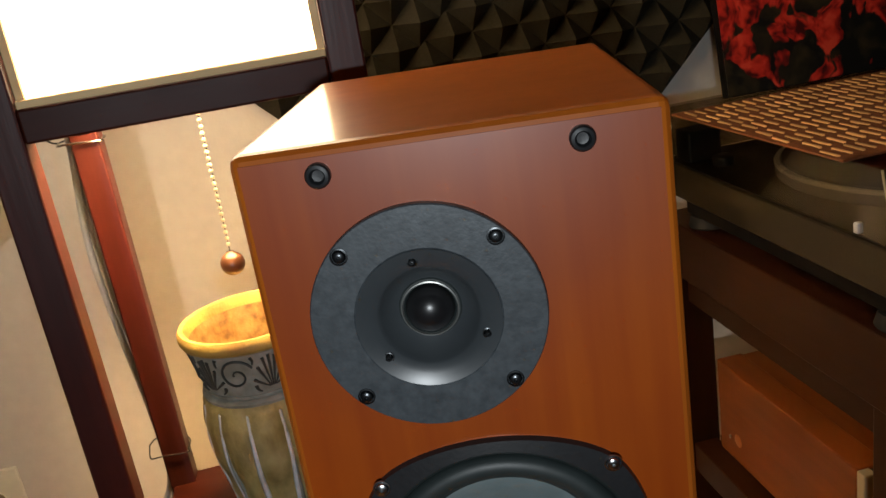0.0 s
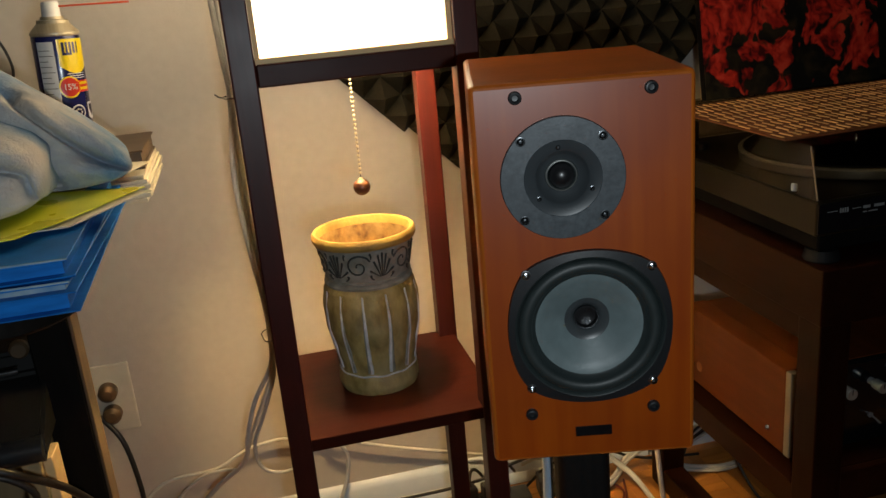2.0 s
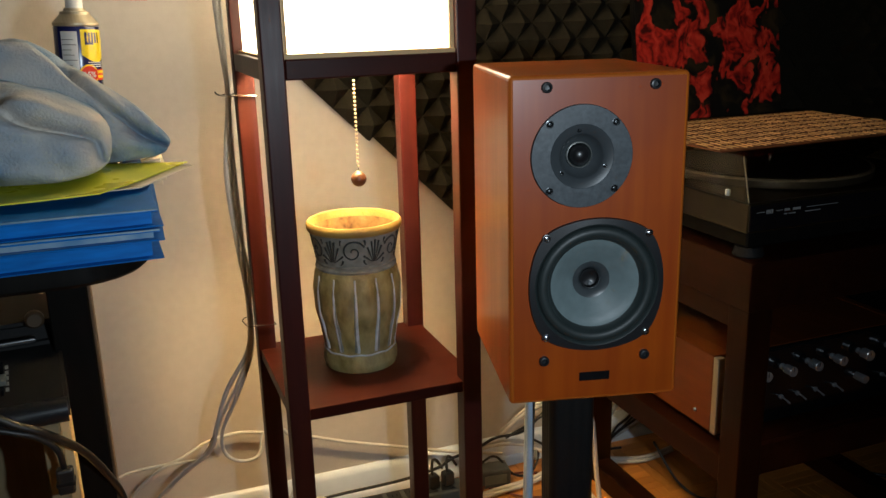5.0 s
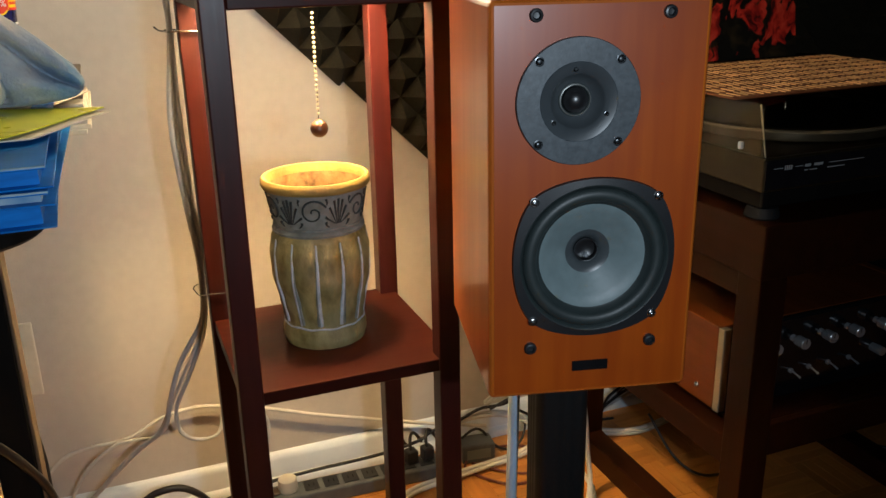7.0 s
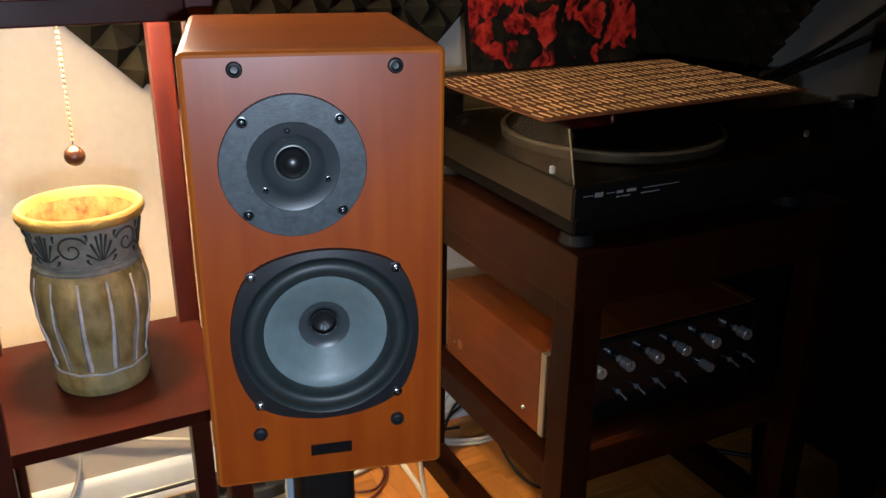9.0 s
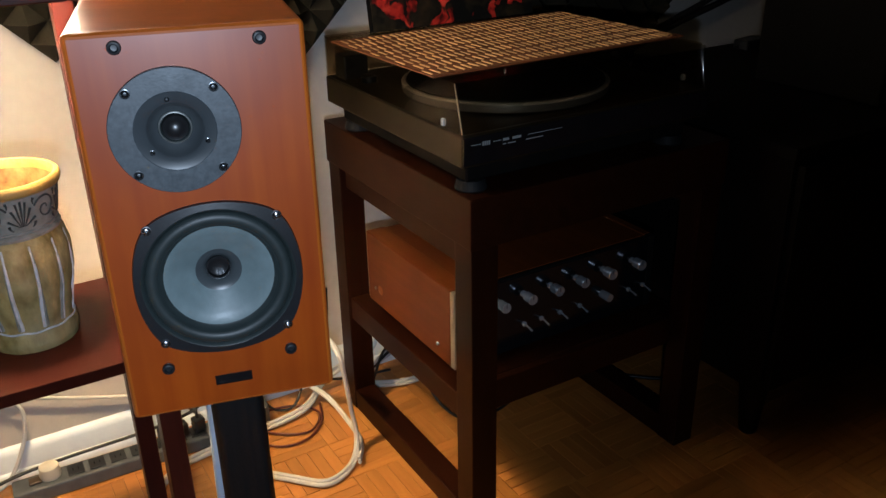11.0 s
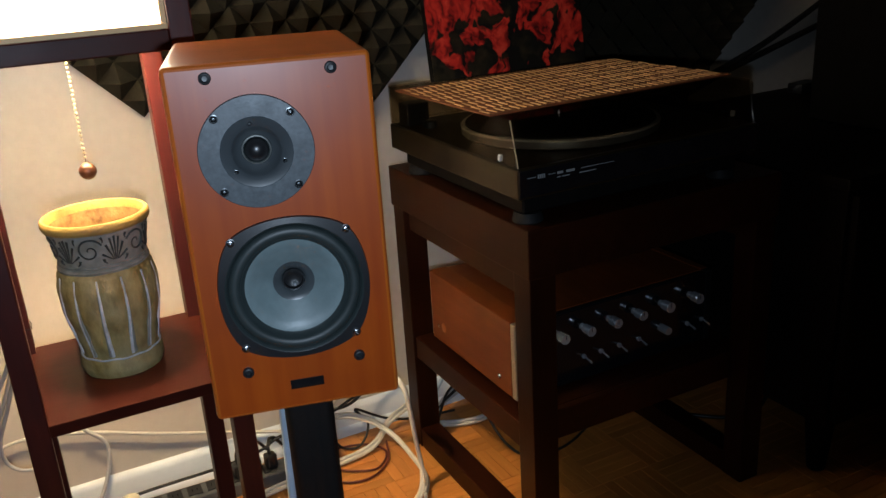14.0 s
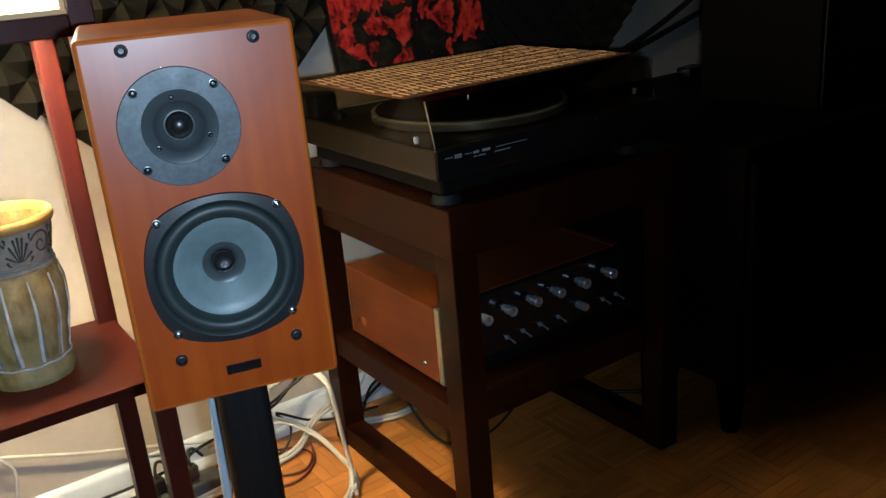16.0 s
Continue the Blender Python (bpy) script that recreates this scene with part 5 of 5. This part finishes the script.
solid("round_plug", lathe([(0, 0), (0.019, 0), (0.020, 0.004), (0.018, 0.024), (0.012, 0.028), (0, 0.028)], 28, "z"), IVORY, "round ivory plug sitting on the power strip", "plug", pose(-0.145, 0.826, 0.0305))
for x in (0.075, 0.110, 0.145):
    t = thing("black_plug", "black mains plug standing in the power strip", "plug", pose(x, 0.814, 0.0334, 0, 0, 10))
    part("body", box(-0.012, 0.012, -0.012, 0.012, 0.0, 0.030, 0.004, 2), BLACK_PLASTIC, t)
    part("lead", tube([(0, 0, 0.028), (0, 0.004, 0.044), (0.012, 0.02, 0.052), (0.03, 0.035, 0.040), (0.05, 0.045, 0.010)], 0.0035, 8, 5), CABLE_BLACK, t)
brick = thing("mains_adapter", "grey mains adapter block lying by the baseboard", "power adapter", pose(0.262, 0.828, 0, 0, 0, -8))
part("body", box(-0.036, 0.036, -0.024, 0.024, 0, 0.042, 0.004, 2), STRIP_GREY, brick)
part("rating_plate", box(-0.026, 0.026, -0.0246, -0.0241, 0.010, 0.032), GREY_PLASTIC, brick)


# ---- cables ----
def cable(points, r, mat, label, twin=False, group="cables"):
    bm = tube(points, r, 8, 6)
    if twin:
        other = tube([(x + 0.3 * r, y + 1.4 * r, z + 1.1 * r) for x, y, z in points], r, 8, 6)
        bm = join(bm, other)
        finish(bm, 60)
    return solid("cable", bm, mat, label, "cable", None, group)


cable([(-0.62, 0.87, 0.02), (-0.575, 0.880, 0.125), (-0.539, 0.885, 0.164), (-0.497, 0.888, 0.175), (-0.426, 0.888, 0.178), (-0.360, 0.888, 0.207), (-0.306, 0.888, 0.216), (-0.263, 0.888, 0.211),
       (-0.175, 0.888, 0.187), (-0.066, 0.888, 0.147), (0.040, 0.888, 0.113), (0.178, 0.880, 0.073), (0.30, 0.86, 0.05)], 0.0036, CABLE_WHITE, "off-white cable running along the wall")
cable([(-0.2875, 0.655, 1.30), (-0.2875, 0.648, 1.12), (-0.2835, 0.642, 1.00), (-0.2805, 0.640, 0.933), (-0.2935, 0.645, 0.808), (-0.2875, 0.645, 0.693), (-0.2795, 0.642, 0.613), (-0.2775, 0.645, 0.546), (-0.2845, 0.665, 0.480),
       (-0.322, 0.70, 0.400), (-0.345, 0.72, 0.325), (-0.36, 0.75, 0.26), (-0.42, 0.80, 0.19), (-0.50, 0.85, 0.09), (-0.58, 0.86, 0.02)], 0.0042, CABLE_GREY, "grey lamp cord hanging beside the post")
cable([(-0.2835, 0.650, 1.30), (-0.2795, 0.650, 1.05), (-0.2795, 0.645, 0.933), (-0.2805, 0.648, 0.820), (-0.2775, 0.648, 0.700), (-0.2765, 0.650, 0.600), (-0.2745, 0.648, 0.546), (-0.2795, 0.665, 0.470), (-0.310, 0.71, 0.37),
       (-0.335, 0.74, 0.300), (-0.334, 0.75, 0.250), (-0.309, 0.75, 0.226), (-0.270, 0.755, 0.226), (-0.255, 0.78, 0.26)], 0.0036, CABLE_GREY, "grey cord with a loop beside the post")
cable([(-0.2775, 0.645, 0.930), (-0.2865, 0.650, 0.84), (-0.2835, 0.652, 0.72), (-0.2725, 0.645, 0.64), (-0.2765, 0.648, 0.550), (-0.2855, 0.675, 0.46), (-0.330, 0.73, 0.34), (-0.370, 0.80, 0.225), (-0.405, 0.85, 0.193), (-0.446, 0.855, 0.188),
       (-0.502, 0.86, 0.144), (-0.540, 0.862, 0.075), (-0.56, 0.86, 0.006)], 0.0034, CABLE_WHITE, "off-white cord tied to the lamp post")
cable([(-0.20, 0.875, 0.21), (-0.165, 0.880, 0.16), (-0.175, 0.880, 0.09), (-0.215, 0.870, 0.02), (-0.26, 0.86, 0.006)], 0.0042, CABLE_GREY, "short grey cord hanging to the floor")
for z in (0.933, 0.548):
    ring = [(-0.2910, 0.640, z), (-0.2855, 0.604, z + 0.001), (-0.2735, 0.6000, z + 0.002), (-0.2415, 0.6000, z), (-0.2410, 0.610, z), (-0.2410, 0.634, z), (-0.2595, 0.656, z), (-0.2835, 0.656, z), (-0.2910, 0.640, z)]
    t = thing("wire_tie", "thin shiny wire tie round the post and cords", "wire tie")
    part("loop", tube(ring, 0.0013 if z > 0.9 else 0.0009, 6, 3), STEEL if z > 0.9 else CABLE_BLACK, t)
    if z > 0.9:
        part("twisted_end", tube([(-0.2905, 0.638, z), (-0.2965, 0.634, z + 0.002), (-0.3015, 0.630, z + 0.007)], 0.0012, 6, 4), CABLE_BLACK, t)

cable([(-0.56, 0.80, 0.008), (-0.43, 0.835, 0.010), (-0.30, 0.842, 0.02), (-0.208, 0.845, 0.040), (-0.106, 0.848, 0.045), (0.047, 0.855, 0.042), (0.136, 0.850, 0.056), (0.171, 0.850, 0.072), (0.236, 0.855, 0.082), (0.283, 0.856, 0.097), (0.337, 0.85, 0.100),
       (0.378, 0.86, 0.110), (0.45, 0.87, 0.16)], 0.0036, CABLE_BLACK, "black cable snaking behind the power strip")
cable([(-0.62, 0.80, 0.20), (-0.56, 0.82, 0.10), (-0.50, 0.82, 0.03), (-0.455, 0.81, 0.045), (-0.424, 0.80, 0.082), (-0.389, 0.80, 0.104), (-0.343, 0.80, 0.103), (-0.307, 0.80, 0.074), (-0.290, 0.80, 0.040), (-0.282, 0.79, 0.008), (-0.25, 0.76, 0.007)], 0.0065, CABLE_BLACK, "thick black mains cable curling on the floor")
cable([(0.20, 0.85, 0.006), (0.267, 0.84, 0.061), (0.314, 0.83, 0.010), (0.355, 0.82, 0.008), (0.385, 0.84, 0.045), (0.36, 0.85, 0.085), (0.43, 0.85, 0.040), (0.50, 0.84, 0.020), (0.60, 0.82, 0.02)], 0.0030, CABLE_BLACK, "thin black cable tangled by the baseboard")
cable([(0.24, 0.80, 0.006), (0.30, 0.74, 0.005), (0.355, 0.72, 0.005), (0.395, 0.77, 0.006), (0.36, 0.82, 0.008), (0.28, 0.83, 0.010), (0.22, 0.79, 0.006), (0.27, 0.71, 0.005), (0.33, 0.695, 0.005), (0.385, 0.735, 0.005), (0.41, 0.80, 0.01)], 0.0026, CABLE_RED, "dark red cable coiled on the floor")
cable([(0.30, 0.86, 0.10), (0.335, 0.78, 0.19), (0.362, 0.66, 0.262), (0.380, 0.603, 0.250), (0.390, 0.600, 0.194), (0.401, 0.604, 0.107), (0.407, 0.60, 0.047), (0.390, 0.575, 0.012), (0.350, 0.545, 0.007), (0.305, 0.540, 0.007), (0.255, 0.590, 0.007), (0.205, 0.640, 0.007), (0.14, 0.67, 0.007)], 0.0046, CABLE_WHITE,
      "off-white twin speaker cable looping to the floor", True)
cable([(0.20, 0.86, 0.060), (0.262, 0.86, 0.075), (0.325, 0.85, 0.075), (0.378, 0.83, 0.060), (0.420, 0.78, 0.030), (0.432, 0.70, 0.010), (0.425, 0.62, 0.007), (0.39, 0.555, 0.016)], 0.0042, CABLE_WHITE, "off-white twin speaker cable arching by the baseboard", True)
cable([(0.03, 0.70, 0.007), (0.089, 0.745, 0.008), (0.226, 0.765, 0.010), (0.365, 0.785, 0.012), (0.440, 0.84, 0.030), (0.52, 0.86, 0.05)], 0.0048, CABLE_WHITE, "off-white twin speaker cable lying on the floor", True)
cable([(0.50, 0.83, 0.015), (0.541, 0.80, 0.008), (0.59, 0.775, 0.007), (0.640, 0.765, 0.007), (0.72, 0.78, 0.007)], 0.0046, CABLE_WHITE, "off-white twin speaker cable behind the rack", True)
cable([(0.50, 0.86, 0.02), (0.545, 0.862, 0.03), (0.593, 0.865, 0.085), (0.65, 0.87, 0.16)], 0.0055, CABLE_BLUE, "pale blue cable rising behind the rack")
for k in range(5):
    cable([(0.47 + 0.02 * k, 0.855 - 0.012 * k, 0.02), (0.545 + 0.012 * k, 0.84, 0.012 + 0.012 * k), (0.60 + 0.01 * k, 0.85, 0.035 + 0.012 * k), (0.70, 0.86, 0.06 + 0.02 * k)], 0.0032, CABLE_BLACK if k % 3 else CABLE_GREY, "thin cable in the tangle behind the rack")
cable([(0.062, 0.262, 0.66), (0.040, 0.225, 0.600), (0.037, 0.192, 0.545), (0.035, 0.188, 0.475), (0.032, 0.186, 0.39), (0.028, 0.186, 0.20), (0.032, 0.21, 0.03), (0.055, 0.29, 0.007)], 0.0058, CABLE_BLUE, "pale blue flat speaker cable hanging by the stand", True)
cable([(0.30, 0.84, 0.10), (0.375, 0.82, 0.145), (0.44, 0.81, 0.19), (0.452, 0.81, 0.28)], 0.0030, CABLE_BLACK, "thin dark cable climbing behind the rack")
cable([(0.60, 0.69, 0.10), (0.62, 0.62, 0.03), (0.66, 0.57, 0.006), (0.75, 0.57, 0.006), (0.86, 0.62, 0.006), (0.95, 0.66, 0.006)], 0.0030, CABLE_BLACK, "thin black cable lying under the rack")
cable([(0.98, 0.60, 0.006), (1.06, 0.52, 0.005), (1.13, 0.46, 0.005), (1.20, 0.45, 0.005), (1.30, 0.50, 0.006)], 0.0045, CABLE_BLACK, "black cable curling under the cabinet")
cable([(1.30, 0.875, 0.66), (1.418, 0.880, 0.706), (1.599, 0.885, 0.763), (1.760, 0.885, 0.830), (1.95, 0.885, 0.92)], 0.0085, CABLE_BLACK, "thick black cable running up the wall")
cable([(1.30, 0.870, 0.66), (1.475, 0.880, 0.712), (1.641, 0.885, 0.752), (1.798, 0.885, 0.793), (1.95, 0.885, 0.83)], 0.0085, CABLE_BLACK, "thick black cable running along the wall")
cable([(-0.70, 0.893, 1.12), (-0.648, 0.893, 1.052), (-0.630, 0.893, 1.012), (-0.630, 0.893, 0.974), (-0.660, 0.89, 0.915), (-0.67, 0.885, 0.84)], 0.0024, CABLE_BLACK, "thin black wire drooping on the wall")
cable([(-0.615, 0.880, 0.34), (-0.580, 0.86, 0.29), (-0.565, 0.85, 0.20), (-0.560, 0.84, 0.10), (-0.53, 0.83, 0.03), (-0.48, 0.80, 0.008)], 0.0050, CABLE_BLACK, "black mains cord dropping from the outlet")
cable([(-0.80, 0.262, 0.62), (-0.66, 0.264, 0.618), (-0.605, 0.265, 0.590), (-0.577, 0.276, 0.568), (-0.546, 0.320, 0.518), (-0.522, 0.360, 0.456), (-0.507, 0.400, 0.389), (-0.500, 0.50, 0.22), (-0.49, 0.62, 0.05)], 0.0052, CABLE_BLACK, "thick black cord hanging in front of the crate")
cable([(-0.80, 0.262, 0.600), (-0.66, 0.264, 0.596), (-0.606, 0.266, 0.580), (-0.584, 0.270, 0.566), (-0.569, 0.275, 0.545), (-0.566, 0.280, 0.518)], 0.0040, CABLE_BLACK, "black cord with a connector on its end")
connector = thing("cable_connector", "black plastic connector on the end of a cord", "connector", pose(-0.566, 0.280, 0.500))
part("shell", box(-0.010, 0.010, -0.008, 0.008, -0.016, 0.018, 0.003, 2), BLACK_PLASTIC, connector)
part("ridge", box(-0.0112, 0.0112, -0.0092, 0.0092, -0.004, 0.002, 0.001, 1), BLACK_METAL, connector)


# ---- parquet, laid in squares of four strips ----
def parquet():
    """Mosaic squares of five narrow strips; those round the stand and the rack are pieces, the rest one field."""
    size, n = 0.122, 5
    strip_bm = box(-size / 2 + 0.0003, size / 2 - 0.0003, -size / (2 * n) + 0.0003, size / (2 * n) - 0.0003, -0.0038, 0.0, 0.0004, 1)
    data = bpy.data.meshes.new("parquet_strip")
    strip_bm.to_mesh(data)
    strip_bm.free()
    data.materials.append(PARQUET)
    shape = np.array([v.co[:] for v in data.vertices])
    faces = [tuple(p.vertices) for p in data.polygons]
    verts, polys, made = [], [], 0
    for j in range(18):
        for i in range(-8, 22):
            cx, cy = -0.06 + i * size, 0.905 - size / 2 - j * size
            across = (i + j) % 2
            for k in range(n):
                o = (k - (n - 1) / 2) * size / n
                m = pose(cx + (o if across else 0), cy + (0 if across else o), random.uniform(-0.0003, 0.0), 0, 0, 90 if across else 0)
                if cy > 0.02 and 0.10 < cx < 1.12 and made < 300:
                    piece("parquet_strip", data, floor, m)
                    made += 1
                else:
                    start = len(verts)
                    turn, place = np.array(m.to_3x3()), np.array(m.translation)
                    verts.extend((shape @ turn.T + place).tolist())
                    polys.extend(tuple(start + q for q in f) for f in faces)
    whole = bpy.data.meshes.new("parquet_field")
    whole.from_pydata(verts, [], polys)
    whole.materials.append(PARQUET)
    ob = new("parquet_field", whole)
    ob.parent = floor
    tagged(ob, kind="stuff")


parquet()
